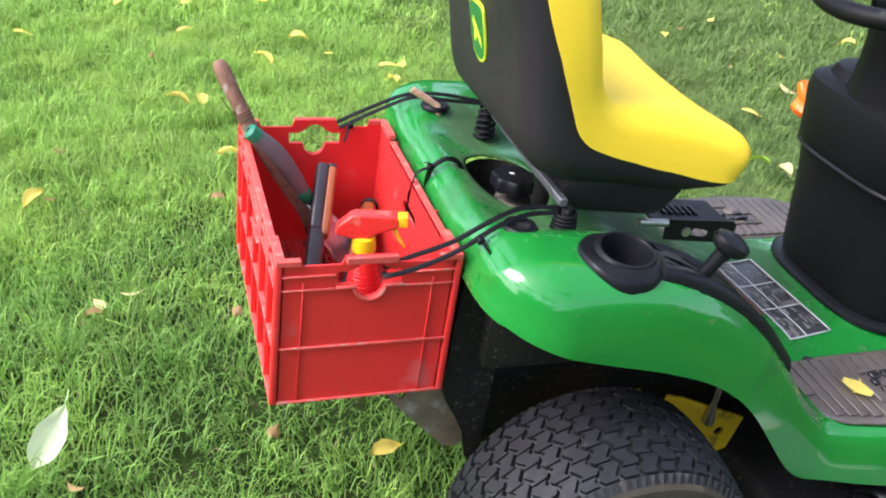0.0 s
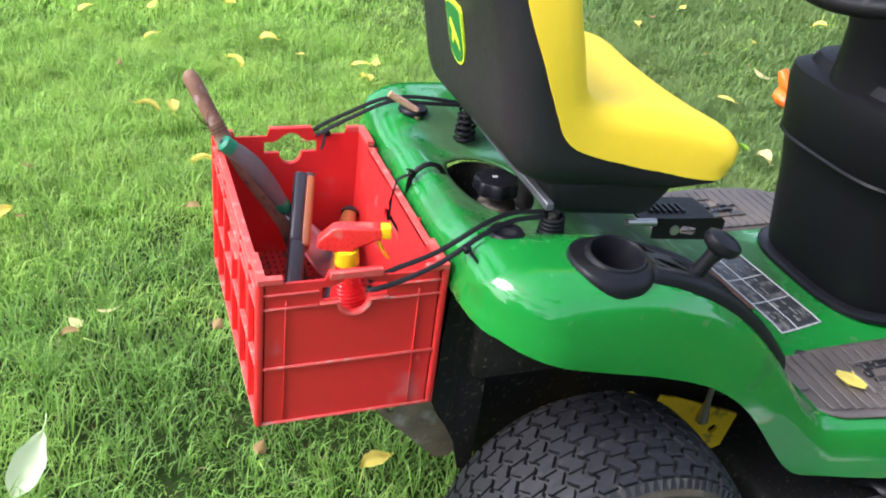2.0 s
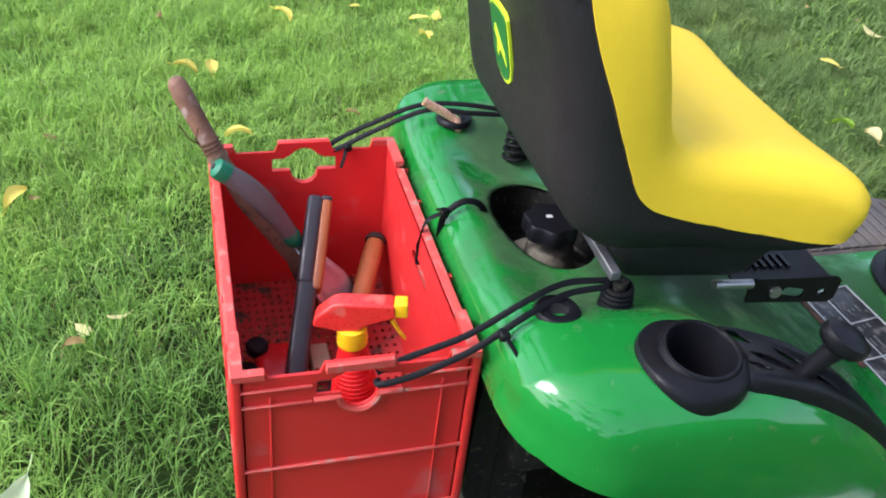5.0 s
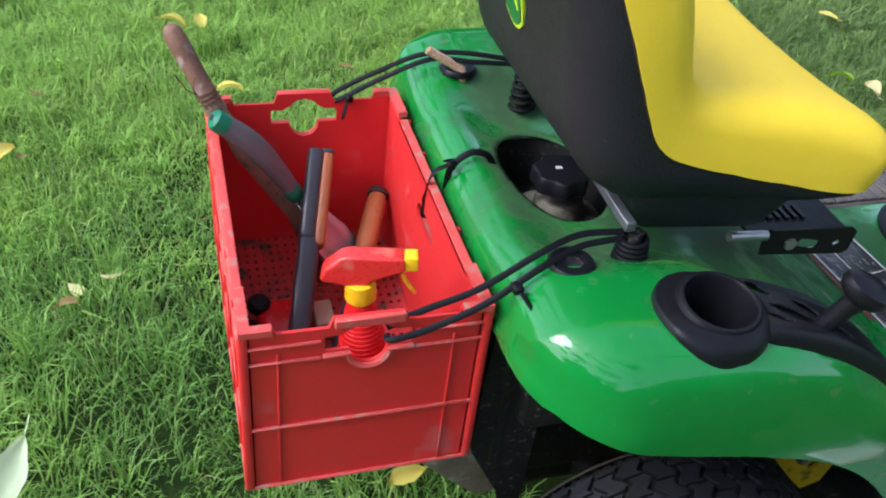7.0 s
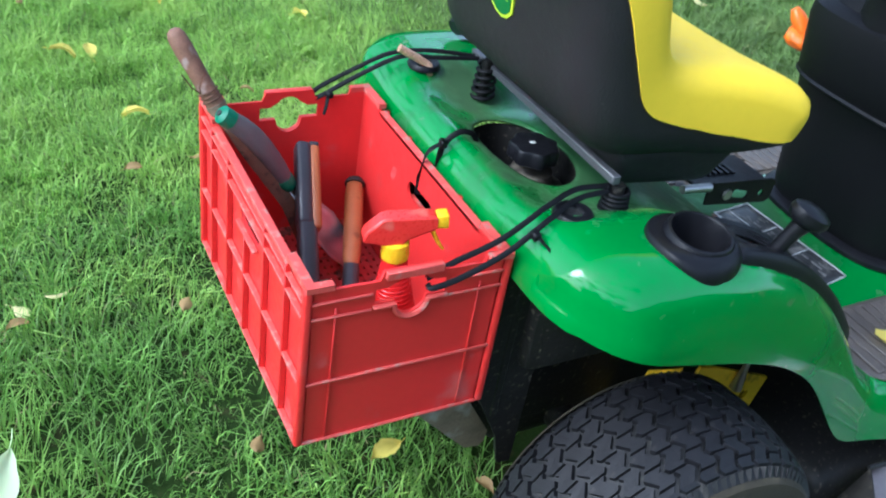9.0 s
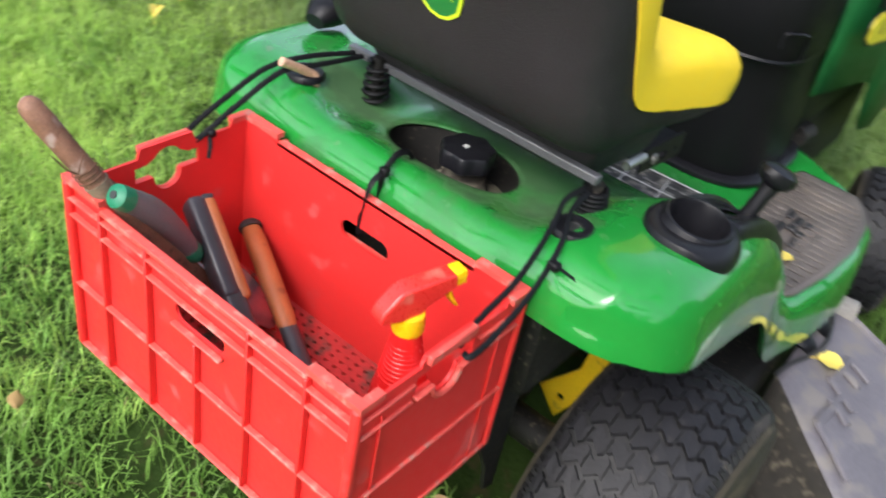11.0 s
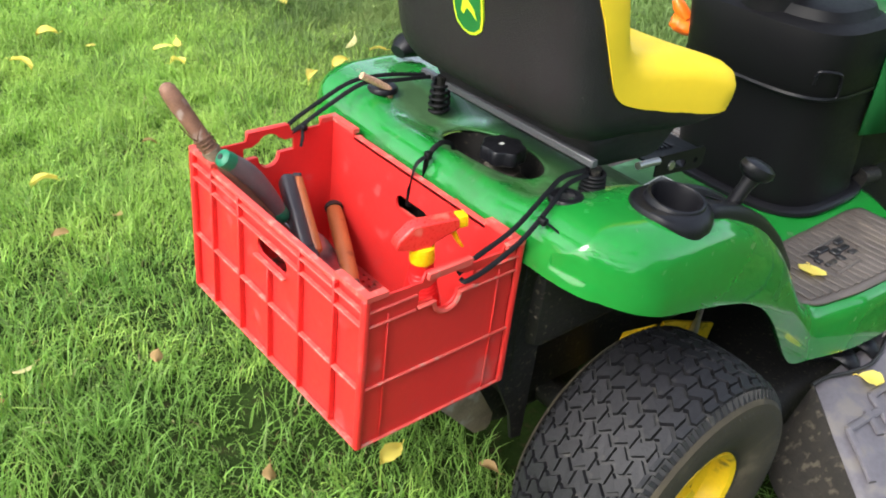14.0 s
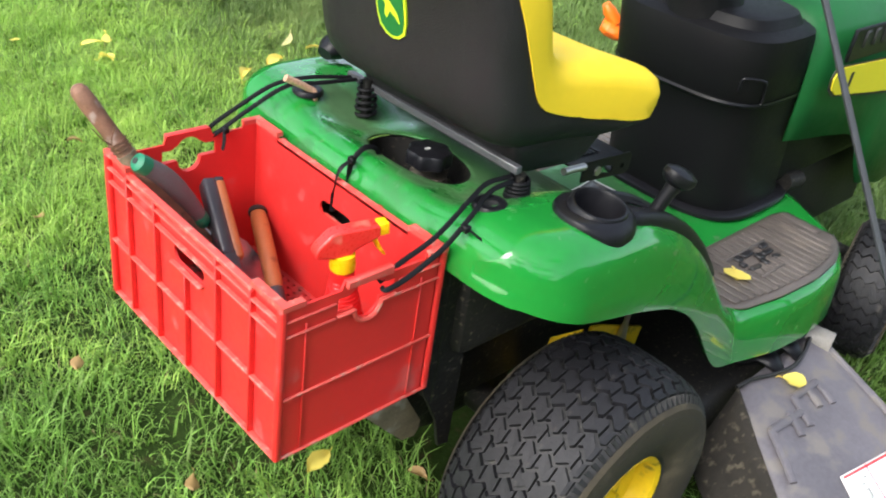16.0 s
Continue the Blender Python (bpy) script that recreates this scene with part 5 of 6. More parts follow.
    for k in range(around * 2):
        q = math.pi * k / around
        for s in (-1, 1):
            p0 = place @ Vector(((base - 0.004) * math.cos(q), (base - 0.004) * math.sin(q), s * w * 0.85))
            p1 = place @ Vector(((r * 0.82) * math.cos(q), (r * 0.82) * math.sin(q), s * w * 1.025))
            add_tube(sh, [p0, p1], [0.0050, 0.0028], 4, caps=False)
    tagged(part("shoulder_rib", sh, M_RUBBER, wh, "", 60), kind="stuff")
    o = sgn
    rim_prof = [(hub_r + 0.010, o * w * 0.80), (hub_r + 0.006, o * w * 0.90), (hub_r - 0.002, o * w * 0.86), (hub_r - 0.010, o * w * 0.55), (hub_r * 0.55, o * w * 0.40), (hub_r * 0.50, o * w * 0.55), (hub_r * 0.22, o * w * 0.55), (hub_r * 0.20, o * w * 0.75), (0, o * w * 0.76)]
    part("rim", lathe(rim_prof, 48, place), M_YPAINT, wh, "yellow painted steel rim with mud")
    part("rim", lathe([(a0, -b0) for a0, b0 in rim_prof[:5]] + [(0, -o * w * 0.40)], 48, place), M_UNDER, wh)
    return wh


RW = (0.494, 0.360, 0.232, 0.214)
for s in (-1, 1):
    wheel("rear_wheel", RW[0], s * RW[1], RW[2], RW[3], 0.096, s, 6, 46, "wide black turf tyre on a yellow rim, muddy", 0.0, s < 0)
    wheel("front_wheel", 1.66, s * 0.355, 0.172, 0.140, 0.080, s, 4, 36, "black front turf tyre on a yellow rim, steered aside", 14)
part("axle", tube([(RW[0], -0.30, RW[2] - 0.02), (RW[0], 0.30, RW[2] - 0.02)], 0.028, 14), M_UNDER, tractor)
part("front_axle", tube([(1.66, -0.31, 0.2), (1.66, 0.31, 0.2)], 0.025, 12), M_UNDER, tractor)

# frame, rear plate, hitch and the yellow underworks
part("frame", box((0.30, -0.135, 0.235), (1.75, 0.135, 0.375), 0.012, 2), M_UNDER, tractor)
part("inner_guard", box((0.31, -0.225, 0.44), (0.64, 0.225, 0.575), 0.02, 2), M_UNDER, tractor)
rear = part("rear_plate", box((0.286, -0.205, 0.352), (0.300, 0.205, 0.640), 0.003, 1), M_UNDER, tractor)
for y in (-0.20, 0.20):
    part("rear_flange", plate([(0.270, 0.630), (0.345, 0.630), (0.345, 0.240), (0.322, 0.245), (0.308, 0.305), (0.264, 0.395), (0.264, 0.500)], [], 0.006, frame_of((0, y + 0.003, 0), (1, 0, 0), (0, 0, 1))), M_UNDER, rear)
part("drawbar_plate", box((0.205, -0.135, 0.342), (0.320, 0.135, 0.349), 0.002, 1), M_PLATE, rear, "muddy steel drawbar plate")
for s in (-1, 1):
    tri = [(0.198, 0.340), (0.204, 0.352), (0.284, 0.349), (0.300, 0.312), (0.345, 0.236), (0.344, 0.214), (0.336, 0.203), (0.309, 0.208), (0.202, 0.328)]
    gs = plate(tri, [arc(0.221, 0.336, 0.008, 0, 330, 10)], 0.006, frame_of((0, s * 0.138 + 0.003, 0), (1, 0, 0), (0, 0, 1)))
    for v in gs.verts:
        v.co.y -= s * 0.05 * (0.35 - v.co.z)
    part("hitch_gusset", gs, M_PLATE, rear, "muddy bent steel gusset")
part("transaxle", box((0.36, -0.12, 0.17), (0.60, 0.12, 0.36), 0.03, 3), M_UNDER, tractor)
part("lift_arm", plate([(0.655, 0.300), (0.665, 0.335), (0.70, 0.325), (0.800, 0.282), (0.845, 0.262), (0.830, 0.190), (0.800, 0.178), (0.765, 0.215), (0.720, 0.270)], [arc(0.80, 0.235, 0.010, 0, 330, 9)], 0.006, frame_of((0.020, -0.200, 0), (1, 0, 0), (0, 0, 1))), M_YPAINT, tractor, "yellow painted lift bracket")
part("lift_strap", plate([(0.125, 0.215), (0.165, 0.170), (0.200, 0.235), (0.262, 0.350), (0.246, 0.398), (0.190, 0.345), (0.182, 0.290)], [arc(0.165, 0.215, 0.008, 0, 330, 9)], 0.006, frame_of((0.590, 0, 0), (0, -1, 0), (0, 0, 1))), M_YPAINT, tractor, "yellow painted lift strap, dirty")
part("lift_rod", tube([(0.770, -0.222, 0.40), (0.776, -0.218, 0.32), (0.780, -0.214, 0.270)], [0.005, 0.0055, 0.011], 10), M_STEEL, tractor)

# mower deck and its discharge chute
deck = part("mower_deck", box((0.850, -0.385, 0.07), (1.36, 0.40, 0.185), 0.03, 3), M_UNDER, tractor, "dark mower deck specked with dirt")
hinge0, hinge1 = Vector((0.940, -0.400, 0.208)), Vector((1.262, -0.390, 0.206))
out0, out1 = Vector((0.745, -0.688, 0.106)), Vector((1.170, -0.782, 0.100))
rows = []
for v in np.linspace(0, 1, 16):
    row = []
    for u in np.linspace(0, 1, 18):
        p = hinge0.lerp(hinge1, u).lerp(out0.lerp(out1, u), v)
        p.z += 0.012 * math.sin(math.pi * v) - 0.010 * step_fn(0.16, 0.0, u)
        if v > 0.97:
            p.z -= 0.012
        row.append(tuple(p))
    rows.append(row)
bm, _ = grid_mesh(rows)
bmesh.ops.recalc_face_normals(bm, faces=bm.faces[:])
chute = part("discharge_chute", bm, M_CHUTE, tractor, "dusty dark grey plastic discharge chute", 40)
chute.modifiers.new("thick", "SOLIDIFY").thickness = 0.006


def chute_at(u, v, up=0.0):
    p = hinge0.lerp(hinge1, u).lerp(out0.lerp(out1, u), v)
    p.z += 0.012 * math.sin(math.pi * v) + up
    return p


bm, _ = grid_mesh([[hinge0.lerp(out0, v) + Vector((-0.085 * t - 0.012 * t * math.sin(9 * v), 0.01 * t, -0.135 * t * (1 - 0.25 * v))) for t in np.linspace(0, 1, 6)] for v in np.linspace(0, 1, 14)])
ob = part("chute_side", bm, M_MUD, chute, "side caked in dried clippings", 60)
ob.modifiers.new("thick", "SOLIDIFY").thickness = 0.006
for u0, v0, u1, v1 in ((0.10, 0.33, 0.10, 0.62), (0.10, 0.33, 0.40, 0.33), (0.40, 0.33, 0.40, 0.42), (0.40, 0.24, 0.66, 0.24), (0.40, 0.24, 0.40, 0.33), (0.66, 0.24, 0.66, 0.38), (0.30, 0.30, 0.30, 0.44), (0.55, 0.22, 0.55, 0.36)):
    part("chute_rib", tube([chute_at(u0, v0, 0.004), chute_at((u0 + u1) / 2, (v0 + v1) / 2, 0.005), chute_at(u1, v1, 0.004)], 0.0085, 8, (1, 0.6)), M_CHUTE, chute)
part("chute_rib", tube([chute_at(t, 0.95, 0.003) for t in (0.05, 0.5, 0.95)], 0.004, 6), M_CHUTE, chute)
part("chute_rib", tube([chute_at(0.985, t, 0.002) for t in (0.02, 0.5, 0.98)], 0.008, 8), M_CHUTE, chute)
for x in (1.058, 1.138):
    part("hinge_loop", tube(smooth_path([(x - 0.014, -0.345, 0.196), (x, -0.372, 0.219), (x + 0.008, -0.402, 0.218), (x + 0.010, -0.422, 0.202)], 5), [0.020, 0.025, 0.025, 0.016], 12, (1.0, 0.5)), M_BLACK, chute)
# thin black tube laid on the chute for the dark of a groove
part("hinge_rod", tube(smooth_path([(0.940, -0.398, 0.209), (0.985, -0.404, 0.211), (1.045, -0.424, 0.212), (1.100, -0.432, 0.212), (1.160, -0.422, 0.211), (1.250, -0.396, 0.209)], 5), 0.0042, 8), M_INK, chute)


def chute_decal(name, u0, u1, v0, v1, off, material, parent, label=""):
    bm, _ = grid_mesh([[chute_at(u, v, off) for v in np.linspace(v0, v1, 6)] for u in np.linspace(u0, u1, 6)])
    bmesh.ops.recalc_face_normals(bm, faces=bm.faces[:])
    ob = part(name, bm, material, parent, label, 60)
    ob.modifiers.new("thick", "SOLIDIFY").thickness = 0.0008


LU, LV = (0.40, 0.96), (0.70, 0.89)
chute_decal("warning_label", *LU, *LV, 0.0045, M_WHITE, chute, "white warning label with red and grey print")
for u0, u1, v0, v1, mt in ((0.03, 0.97, 0.05, 0.11, M_REDPRINT), (0.34, 0.347, 0.0, 1.0, M_REDPRINT), (0.66, 0.667, 0.0, 1.0, M_REDPRINT), (0.06, 0.28, 0.26, 0.32, M_PRINT), (0.06, 0.22, 0.40, 0.45, M_PRINT), (0.40, 0.60, 0.26, 0.50, M_PRINT), (0.40, 0.58, 0.60, 0.65, M_PRINT), (0.38, 0.54, 0.75, 0.79, M_PRINT), (0.08, 0.24, 0.55, 0.80, M_PRINT), (0.72, 0.92, 0.30, 0.35, M_PRINT), (0.74, 0.90, 0.50, 0.85, M_PRINT)):
    chute_decal("label_print", LU[0] + (LU[1] - LU[0]) * u0, LU[0] + (LU[1] - LU[0]) * u1, LV[0] + (LV[1] - LV[0]) * v0, LV[0] + (LV[1] - LV[0]) * v1, 0.0058, mt, chute)
part("chute_prop", lathe([(0.027, -0.045), (0.027, 0.006), (0.0255, 0.008), (0.022, 0.006), (0.021, -0.030), (0, -0.030)], 28, frame_of((1.258, -0.432, 0.200), (0, 0, 1), (-0.97, -0.24, 0))), M_ROLLER, chute, "dusty grey deck roller")

# dash tower, steering column and wheel
def tower_ring(x0, x1, hw, z, n=64, p=3.3, lean=0.0):
    pts = []
    for k in range(n):
        q = 2 * math.pi * k / n
        cx, sy = math.cos(q), math.sin(q)
        pts.append(((x0 + x1) / 2 + (x1 - x0) / 2 * math.copysign(abs(cx) ** (2 / p), cx), hw * math.copysign(abs(sy) ** (2 / p), sy), z + lean * cx))
    return pts


def ring_loft(rings, caps=True):
    bm = bmesh.new()
    V = [[bm.verts.new(q) for q in r] for r in rings]
    n = len(V[0])
    for r0, r1 in zip(V, V[1:]):
        for k in range(n):
            bm.faces.new((r0[k], r0[(k + 1) % n], r1[(k + 1) % n], r1[k]))
    if caps:
        bm.faces.new(V[0][::-1])
        bm.faces.new(V[-1])
    bmesh.ops.recalc_face_normals(bm, faces=bm.faces[:])
    return bm


tower = part("dash_tower", ring_loft([tower_ring(1.062, 1.42, 0.184, 0.405), tower_ring(1.072, 1.40, 0.172, 0.412), tower_ring(1.064, 1.385, 0.172, 0.44), tower_ring(1.036, 1.36, 0.172, 0.60), tower_ring(1.020, 1.33, 0.174, 0.668), tower_ring(1.012, 1.325, 0.178, 0.676), tower_ring(0.995, 1.30, 0.182, 0.775), tower_ring(0.998, 1.29, 0.180, 0.800), tower_ring(1.018, 1.27, 0.160, 0.812)]), M_TOWER, tractor, "black plastic dash tower", 40)
part("dash_seam", ring_loft([tower_ring(1.0185, 1.3325, 0.1765, 0.664), tower_ring(1.010, 1.328, 0.181, 0.670), tower_ring(1.012, 1.326, 0.180, 0.675)], False), M_BLACK, tower)
part("base_flange", ring_loft([tower_ring(1.052, 1.43, 0.190, 0.402), tower_ring(1.052, 1.43, 0.190, 0.410), tower_ring(1.062, 1.41, 0.182, 0.416)]), M_BLACK, tower)
part("dash_shelf", ring_loft([tower_ring(1.022, 1.262, 0.155, 0.812), tower_ring(1.030, 1.25, 0.145, 0.830), tower_ring(1.045, 1.235, 0.125, 0.836)]), M_TOWER, tower)
# pocket outline on the flank of the tower
def on_tower(q, z, out=0.0):
    x0, x1, hw = np.interp(z, (0.60, 0.668, 0.676, 0.775), (1.036, 1.020, 1.012, 0.995)), np.interp(z, (0.60, 0.668, 0.775), (1.36, 1.33, 1.30)), np.interp(z, (0.60, 0.668, 0.676, 0.775), (0.172, 0.174, 0.178, 0.182))
    c0, s0 = math.cos(radians(q)), math.sin(radians(q))
    k = 2 / 3.3
    return ((x0 + x1) / 2 + ((x1 - x0) / 2 + out) * math.copysign(abs(c0) ** k, c0), (hw + out) * math.copysign(abs(s0) ** k, s0), z)


pk = smooth_path([on_tower(q, z, 0.0015) for q, z in ((222, 0.671), (234, 0.671), (246, 0.671), (251, 0.675), (252, 0.690), (251, 0.715), (248, 0.724), (238, 0.728), (229, 0.728), (226, 0.722), (225, 0.700))], 5)
part("pocket_edge", tube(pk, 0.0032, 6), M_BLACK, tower)
col = part("steering_column", lathe([(0.075, 0.0), (0.068, 0.02), (0.058, 0.06), (0.050, 0.10), (0.050, 0.165)], 32, Matrix.Translation((1.075, 0, 0.826)) @ Matrix.Rotation(radians(-18), 4, "Y")), M_TOWER, tractor, "black steering column boot")
wc = Vector((1.055, 0, 1.005))
wm = Matrix.Translation(wc) @ Matrix.Rotation(radians(-18), 4, "Y")
sw = part("steering_wheel", tube([wm @ Vector((0.165 * math.cos(2 * math.pi * k / 48), 0.165 * math.sin(2 * math.pi * k / 48), 0.012)) for k in range(49)], 0.0165, 14), M_TOWER, tractor, "black steering wheel")
part("steering_hub", lathe([(0.050, -0.060), (0.075, -0.035), (0.078, 0.008), (0.03, 0.020), (0, 0.020)], 28, wm), M_BLACK, sw)
for q in (30, 150, 270):
    q = radians(q)
    part("spoke", tube([wm @ Vector((0.04 * math.cos(q), 0.04 * math.sin(q), 0.0)), wm @ Vector((0.16 * math.cos(q), 0.16 * math.sin(q), 0.010))], 0.016, 8, (1, 0.5)), M_BLACK, sw)
# orange lever on the far side of the dash
orange = part("blade_lever", tube(smooth_path([(1.118, 0.166, 0.690), (1.100, 0.196, 0.694), (1.090, 0.216, 0.700), (1.082, 0.228, 0.704)], 4), [0.020, 0.030, 0.031, 0.022], 14, (1.0, 0.62)), M_ORANGE, tractor, "orange blade-engagement lever")
part("lever_tip", tube([(1.098, 0.204, 0.712), (1.086, 0.220, 0.735), (1.080, 0.228, 0.748)], [0.022, 0.021, 0.012], 12, (1.0, 0.7)), M_ORANGE, orange)
part("key_switch", lathe([(0.016, 0), (0.016, 0.012), (0, 0.013)], 18, pose(1.065, 0.12, 0.812)), M_INK, tower)

# hood with side panel, louvres and a yellow stripe
hr = []
for x, hw, zb, zt in ((1.235, 0.181, 0.566, 0.822), (1.30, 0.194, 0.562, 0.846), (1.38, 0.208, 0.560, 0.855), (1.46, 0.217, 0.550, 0.857), (1.53, 0.220, 0.530, 0.852), (1.58, 0.221, 0.450, 0.848), (1.64, 0.222, 0.38, 0.841), (1.80, 0.222, 0.34, 0.815), (1.95, 0.210, 0.34, 0.750), (2.02, 0.17, 0.36, 0.66)):
    ring = [(x, -hw, zb)]
    for k in range(13):
        q = math.pi * (1 - k / 12)
        ring.append((x, hw * math.copysign(abs(math.cos(q)) ** 0.45, math.cos(q)), zb + (zt - zb) * (0.45 + 0.55 * math.sin(q) ** 0.7)))
    ring.append((x, hw, zb))
    hr.append(ring)
bm, _ = grid_mesh(hr)
bmesh.ops.recalc_face_normals(bm, faces=bm.faces[:])
hood = part("hood", bm, M_HOODG, tractor, "green engine hood in a darker, shaded tone", 50)
hood.modifiers.new("thick", "SOLIDIFY").thickness = 0.004
for s in (-1, 1):
    st = [(-0.012, -0.004), (-0.006, -0.026), (0.02, -0.042), (0.20, -0.066), (0.46, -0.095), (0.58, -0.096), (0.62, -0.070), (0.60, -0.020), (0.46, -0.006), (0.02, 0.016), (-0.004, 0.010)]
    fm = frame_of((1.265, s * 0.226, 0.722), (1, s * 0.02, 0), (0, 0, 1))
    part("stripe", plate([(a0 * 1.03 - 0.008, b0 * 1.14 + 0.002) for a0, b0 in st], [], 0.002, fm @ Matrix.Translation((0, 0, -0.002))), M_INK, hood, "", 0)
    part("stripe", plate(st, [], 0.003, fm if s < 0 else fm @ Matrix.Translation((0, 0, -0.004))), M_STRIPE, hood, "yellow stripe with dark lettering-like bars", 0)
    if s < 0:
        for k in range(9):
            part("stripe_bar", box((1.325 + 0.042 * k, -0.2305, 0.690 - 0.0060 * k), (1.350 + 0.042 * k, -0.2288, 0.722 - 0.0035 * k)), M_INK, hood, "", 0)
    for k in range(6):
        part("louvre", box((1.345 + 0.045 * k, min(s * 0.214, s * 0.226), 0.768), (1.368 + 0.045 * k, max(s * 0.214, s * 0.226), 0.805), 0.003, 1, Matrix.Identity(4)), M_INK, hood)
    part("louvre_panel", box((1.300, min(s * 0.214, s * 0.2225), 0.742), (1.78, max(s * 0.214, s * 0.2225), 0.812), 0.003, 1), M_BLACK, hood)
for ob in (tower, col, sw, orange, hood):
    ob.location.x += 0.036
part("engine", box((1.33, -0.16, 0.42), (1.80, 0.16, 0.70), 0.03, 2), M_GLOSSK, tractor)
part("muffler", tube([(1.40, -0.160, 0.425), (1.46, -0.165, 0.420)], 0.022, 18), M_UNDER, tractor, "grimy steel muffler")
part("front_frame", box((1.40, -0.15, 0.22), (1.95, 0.15, 0.44), 0.02, 2), M_UNDER, tractor)
part("tie_rod", tube([(1.30, -0.2, 0.30), (1.50, -0.25, 0.27), (1.64, -0.27, 0.22)], 0.010, 8), M_INK, tractor)


# ---- straps, pin, leaves ----
def strap(pts, w=0.0048, label="black nylon cable tie", n=6, name="cable_tie", material=M_TIE, up=(-0.2, -0.7, 0.7)):
    t = thing(name, pts[0], label, "cable tie", "cable ties round the crate" if name == "cable_tie" else "")
    part("band", tube(smooth_path(pts, n), w, 8, (1.0, 0.22), up), material, t)
    return t


t = strap([(0.402, -0.184, 0.708), (0.350, -0.186, 0.711), (0.300, -0.203, 0.706), (0.235, -0.214, 0.676), (0.175, -0.214, 0.654), (0.140, -0.219, 0.642)], 0.0036, "long black cable tie from the seat spring to the crate grip")
part("band", tube(smooth_path([(0.398, -0.190, 0.704), (0.345, -0.199, 0.706), (0.290, -0.224, 0.702), (0.235, -0.234, 0.673), (0.180, -0.236, 0.650), (0.142, -0.235, 0.640), (0.138, -0.226, 0.640)], 6), 0.0036, 8, (1.0, 0.26), (-0.2, -0.7, 0.7)), M_TIE, t)
part("head", box((0.262, -0.240, 0.684), (0.273, -0.226, 0.694), 0.002, 1), M_TIE, t)
part("tail", tube([(0.268, -0.236, 0.690), (0.275, -0.255, 0.682), (0.285, -0.268, 0.668)], 0.0028, 6, (1, 0.4)), M_TIE, t)
t = strap([(0.420, 0.190, 0.708), (0.345, 0.196, 0.712), (0.290, 0.208, 0.712), (0.225, 0.214, 0.682), (0.172, 0.216, 0.654), (0.158, 0.222, 0.646)], 0.0036, "long black cable tie from the far spring to the crate grip")
part("band", tube(smooth_path([(0.420, 0.205, 0.706), (0.345, 0.222, 0.712), (0.285, 0.234, 0.706), (0.225, 0.238, 0.680), (0.175, 0.238, 0.656), (0.158, 0.232, 0.646)], 6), 0.0036, 8, (1.0, 0.26), (-0.2, -0.7, 0.7)), M_TIE, t)
part("head", box((0.178, 0.208, 0.650), (0.188, 0.218, 0.660), 0.002, 1), M_TIE, t)
part("tail", tube([(0.180, 0.212, 0.652), (0.176, 0.206, 0.640), (0.172, 0.204, 0.628)], 0.0028, 6, (1, 0.4)), M_TIE, t)
t = strap([(0.262, 0.004, 0.604), (0.264, 0.006, 0.640), (0.268, 0.008, 0.672), (0.290, 0.010, 0.690), (0.312, 0.010, 0.686), (0.324, 0.010, 0.668)], 0.0042, "short black cable tie from the crate slot to the fuel opening")
part("band", tube(smooth_path([(0.241, 0.010, 0.598), (0.240, 0.008, 0.640), (0.246, 0.006, 0.668), (0.268, 0.008, 0.678)], 6), 0.0042, 6, (1.0, 0.30)), M_TIE, t)
part("head", box((0.262, 0.000, 0.672), (0.272, 0.012, 0.684), 0.002, 1), M_TIE, t)
part("tail", tube([(0.266, 0.004, 0.682), (0.258, -0.004, 0.692), (0.252, -0.010, 0.694)], 0.0024, 6, (1, 0.4)), M_TIE, t)

pin = thing("hitch_pin", (0.333, 0.212, 0.70), "bent copper-coloured hitch pin standing in a fender hole", "hitch pin")
part("shank", tube(smooth_path([(0.335, 0.196, 0.680), (0.334, 0.195, 0.696), (0.326, 0.199, 0.704), (0.286, 0.208, 0.726)], 5), 0.0062, 12), M_COPPER, pin)

cord = thing("chute_cord", (1.20, -0.70, 0.12), "taut dark grey cord from the chute up to the steering wheel", "cord")
part("line", tube([(1.225, -0.700, 0.120), (1.165, -0.465, 0.504), (1.092, -0.160, 1.018)], 0.0125, 8, (1.0, 0.5)), M_STRAP, cord)


def leaf_mesh(name, length, width, curl, seed):
    """One fallen leaf: a pointed, cupped blade with a stalk."""
    g = random.Random(seed)
    bm = bmesh.new()
    rows = []
    for i in range(9):
        t = i / 8
        w = width * math.sin(math.pi * t ** 0.8) ** 0.8 * 0.5 * g.uniform(0.88, 1.08) if 0 < i < 8 else 0.0008
        zc = curl * length * math.sin(math.pi * t) * 0.5 + g.uniform(-0.02, 0.02) * length * 0.3
        rows.append([(length * (t - 0.5), w * s, zc + curl * width * abs(s) ** 1.5 * 0.7 + 0.006 * length * g.uniform(-1, 1)) for s in (-1, -0.5, 0, 0.5, 1)])
    bm, _ = grid_mesh(rows)
    add_tube(bm, [(length * 0.5, 0, 0.0), (length * 0.62, 0.002, 0.004), (length * 0.74, 0.006, 0.002)], 0.0009, 5)
    me = bpy.data.meshes.new(name)
    bm.to_mesh(me)
    bm.free()
    me.shade_smooth()
    return me


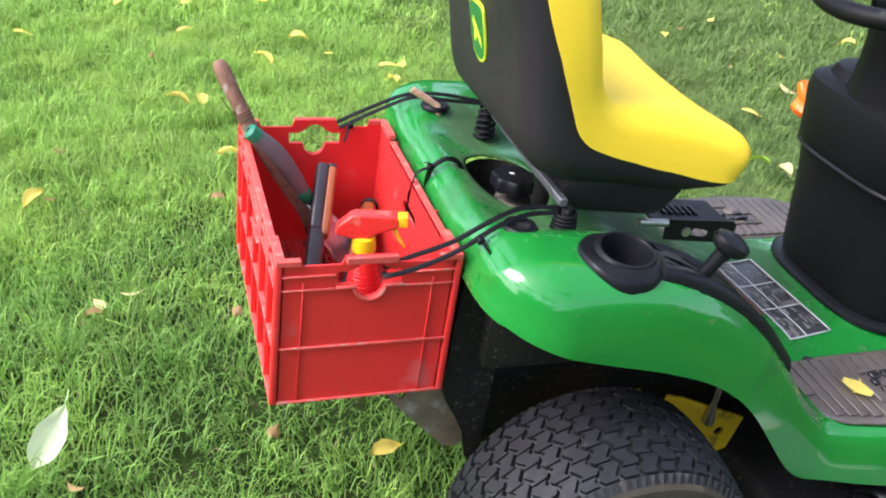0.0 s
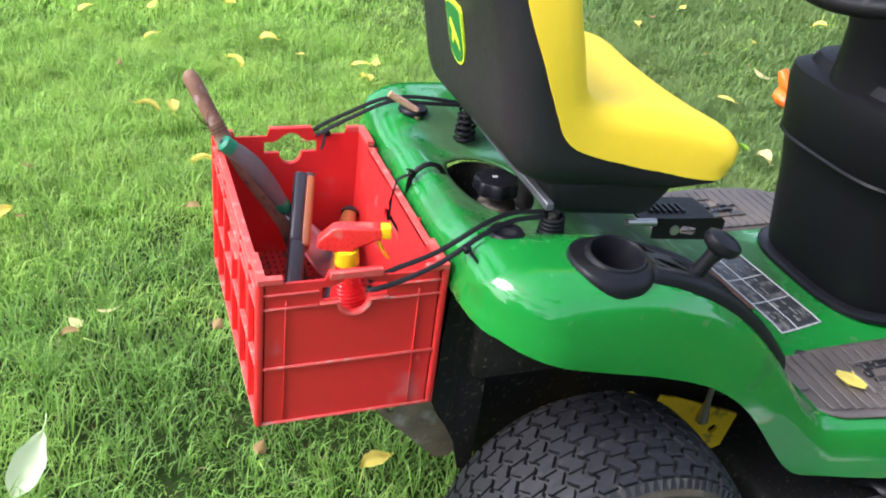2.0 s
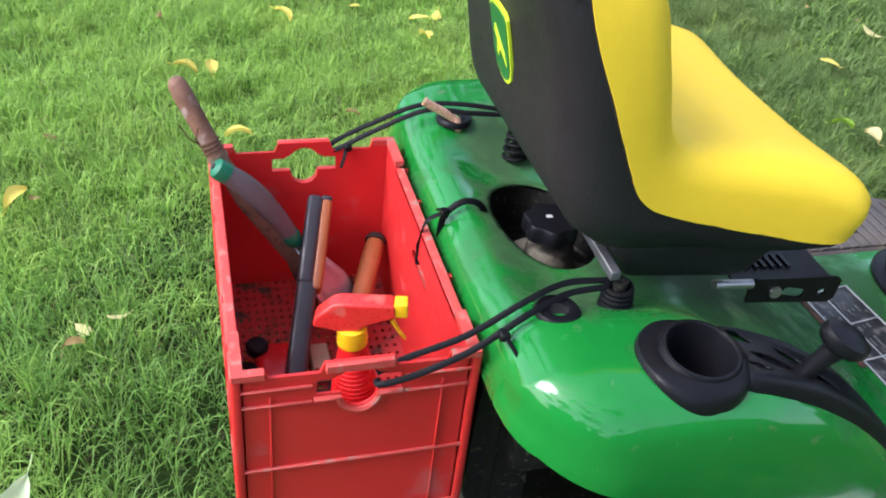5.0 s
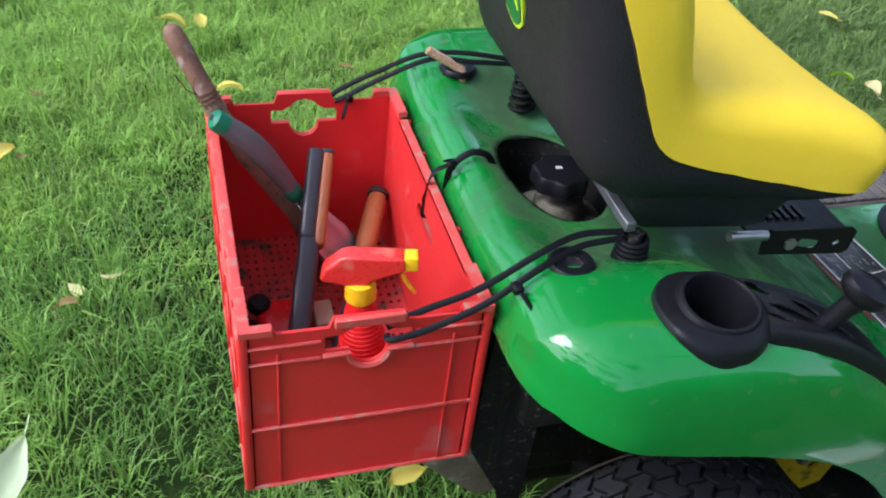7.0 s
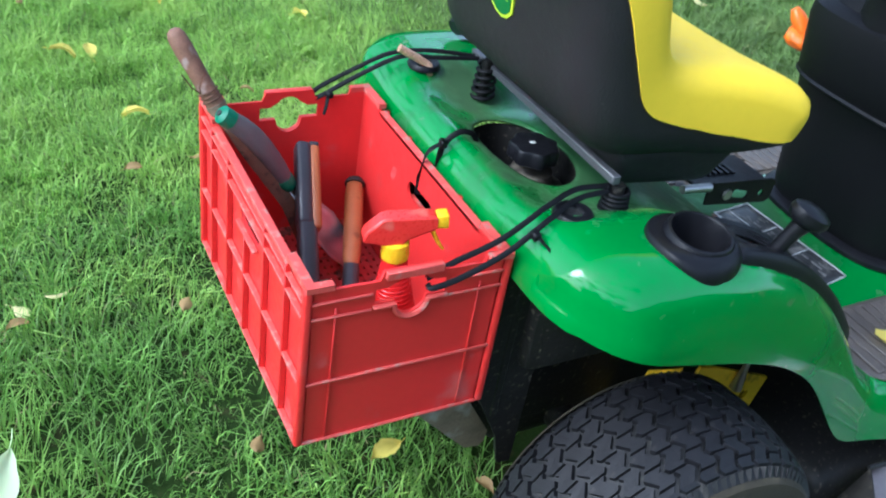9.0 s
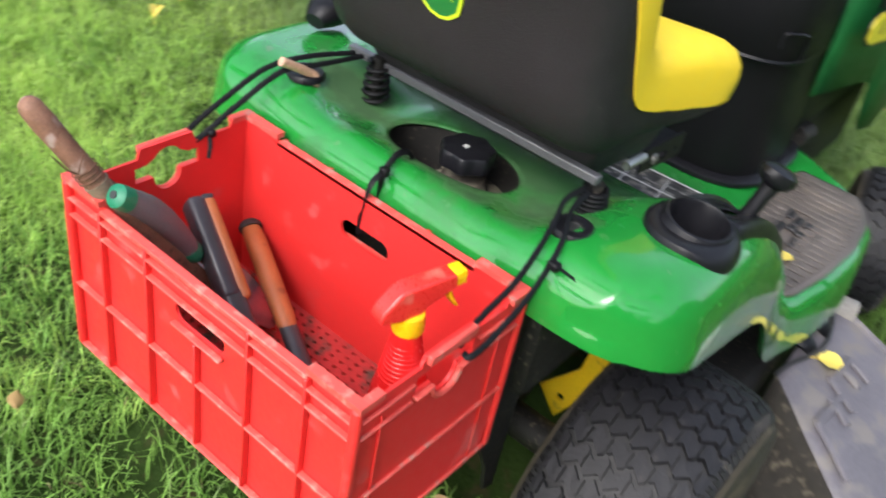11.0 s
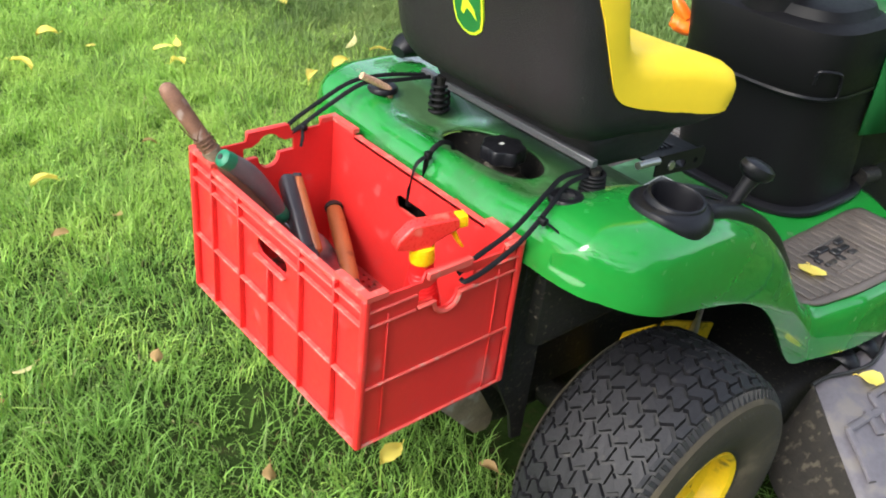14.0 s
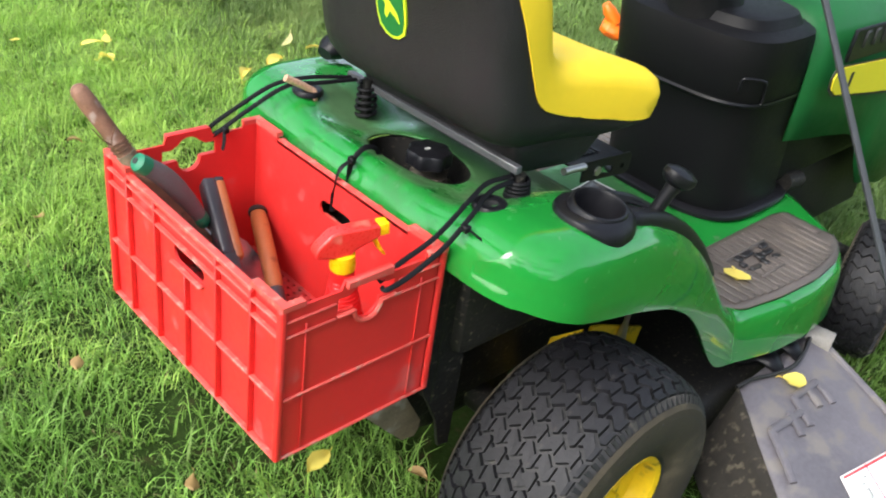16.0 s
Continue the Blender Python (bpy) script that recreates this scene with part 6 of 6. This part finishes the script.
SPOTS = {
    "y": [(0.26, 0.02), (-0.57, 2.36), (0.02, 2.46), (0.47, 2.40), (0.30, 2.16), (0.57, 2.25), (0.04, 1.76), (-0.04, 1.75), (0.86, 2.16), (0.78, 2.11), (0.76, 1.95), (-0.44, 1.07), (0.09, 1.33), (-0.22, 2.79), (0.38, 2.88),
          (2.19, 1.65), (2.83, 2.33), (2.35, 2.64), (2.78, 2.90), (3.44, 2.58), (0.05, 2.85), (1.12, 1.65), (1.28, 1.71), (1.47, 2.44), (1.49, 1.76), (3.40, 0.00), (3.29, -0.13), (2.91, -0.41)],
    "p": [(-0.27, 0.59), (1.99, 1.13), (2.60, 1.95), (-0.20, 0.61), (1.46, 1.90)],
    "b": [(-0.40, 1.07), (-0.28, 0.53), (0.03, 1.05), (0.03, 0.51), (2.62, 2.07), (2.51, 2.76), (2.46, 2.20), (-0.11, 2.17), (-0.39, 1.37), (0.06, 0.11), (-0.30, 0.03), (0.42, 1.42), (0.19, 1.10), (0.39, -0.11), (1.79, -0.53), (2.77, -0.10), (2.67, -0.34)]}
g = random.Random(11)
LEAVES = []
for kind, m, n in (("y", M_LEAFY, 5), ("p", M_LEAFP, 2), ("b", M_LEAFB, 3)):
    for k in range(n):
        me = leaf_mesh("fallen_leaf", g.uniform(0.060, 0.090), g.uniform(0.034, 0.052), g.uniform(-0.3, 0.5), 20 + k * 3 + len(LEAVES))
        me.materials.append(m)
        LEAVES.append((kind, me))
for kind, (x, y) in [(k, p) for k in SPOTS for p in SPOTS[k]]:
    me = g.choice([m for q, m in LEAVES if q == kind])
    ob = new("fallen_leaf", me)
    ob.location = (x, y, 0.046 + g.uniform(-0.004, 0.012))
    ob.rotation_euler = (g.uniform(-0.4, 0.4), g.uniform(-0.4, 0.4), g.uniform(0, 6.28))
    if kind == "b" or (kind == "p" and y < 1.0):
        ob.scale = (0.58, 0.58, 0.58)
    if (x, y) == (0.26, 0.02):
        ob.rotation_euler, ob.location.z, ob.scale = (0.15, 0.10, 0.35), 0.052, (1.15, 0.75, 1.0)
    words = {"y": "curled bright yellow autumn leaf lying on the grass", "p": "pale yellow leaf lying on the grass", "b": "shrivelled brown leaf lying in the grass"}[kind]
    tagged(ob, words, "leaf", "fallen leaves on the lawn")
me = leaf_mesh("large_leaf", 0.125, 0.056, 0.25, 91)
me.materials.append(M_LEAFG)
big = tagged(new("fallen_leaf", me), "large pale green leaf standing in the grass", "leaf", "fallen leaves on the lawn")
big.location, big.rotation_euler = (-0.348, 0.130, 0.075), (radians(30), radians(-30), radians(60))
for x, y, z, rz, mt, words in ((0.983, -0.302, 0.3990, 0.6, M_LEAFY, "yellow leaf lying on the foot pad"), (1.062, -0.456, 0.206, 1.9, M_LEAFY, "yellow leaf lying on the discharge chute")):
    me = leaf_mesh("fallen_leaf", 0.046, 0.056, 0.10, 77)
    me.materials.append(mt)
    ob = tagged(new("fallen_leaf", me), words, "leaf", "leaves on the tractor")
    ob.location, ob.rotation_euler = (x, y, z), (0.05, 0.12, rz)
me = leaf_mesh("fallen_leaf", 0.075, 0.045, 0.4, 78)
me.materials.append(M_LEAFL)
ob = tagged(new("fallen_leaf", me), "lime green leaf lying on the grass", "leaf", "fallen leaves on the lawn")
ob.location, ob.rotation_euler = (1.95, 1.22, 0.05), (0.3, 0.2, 2.0)
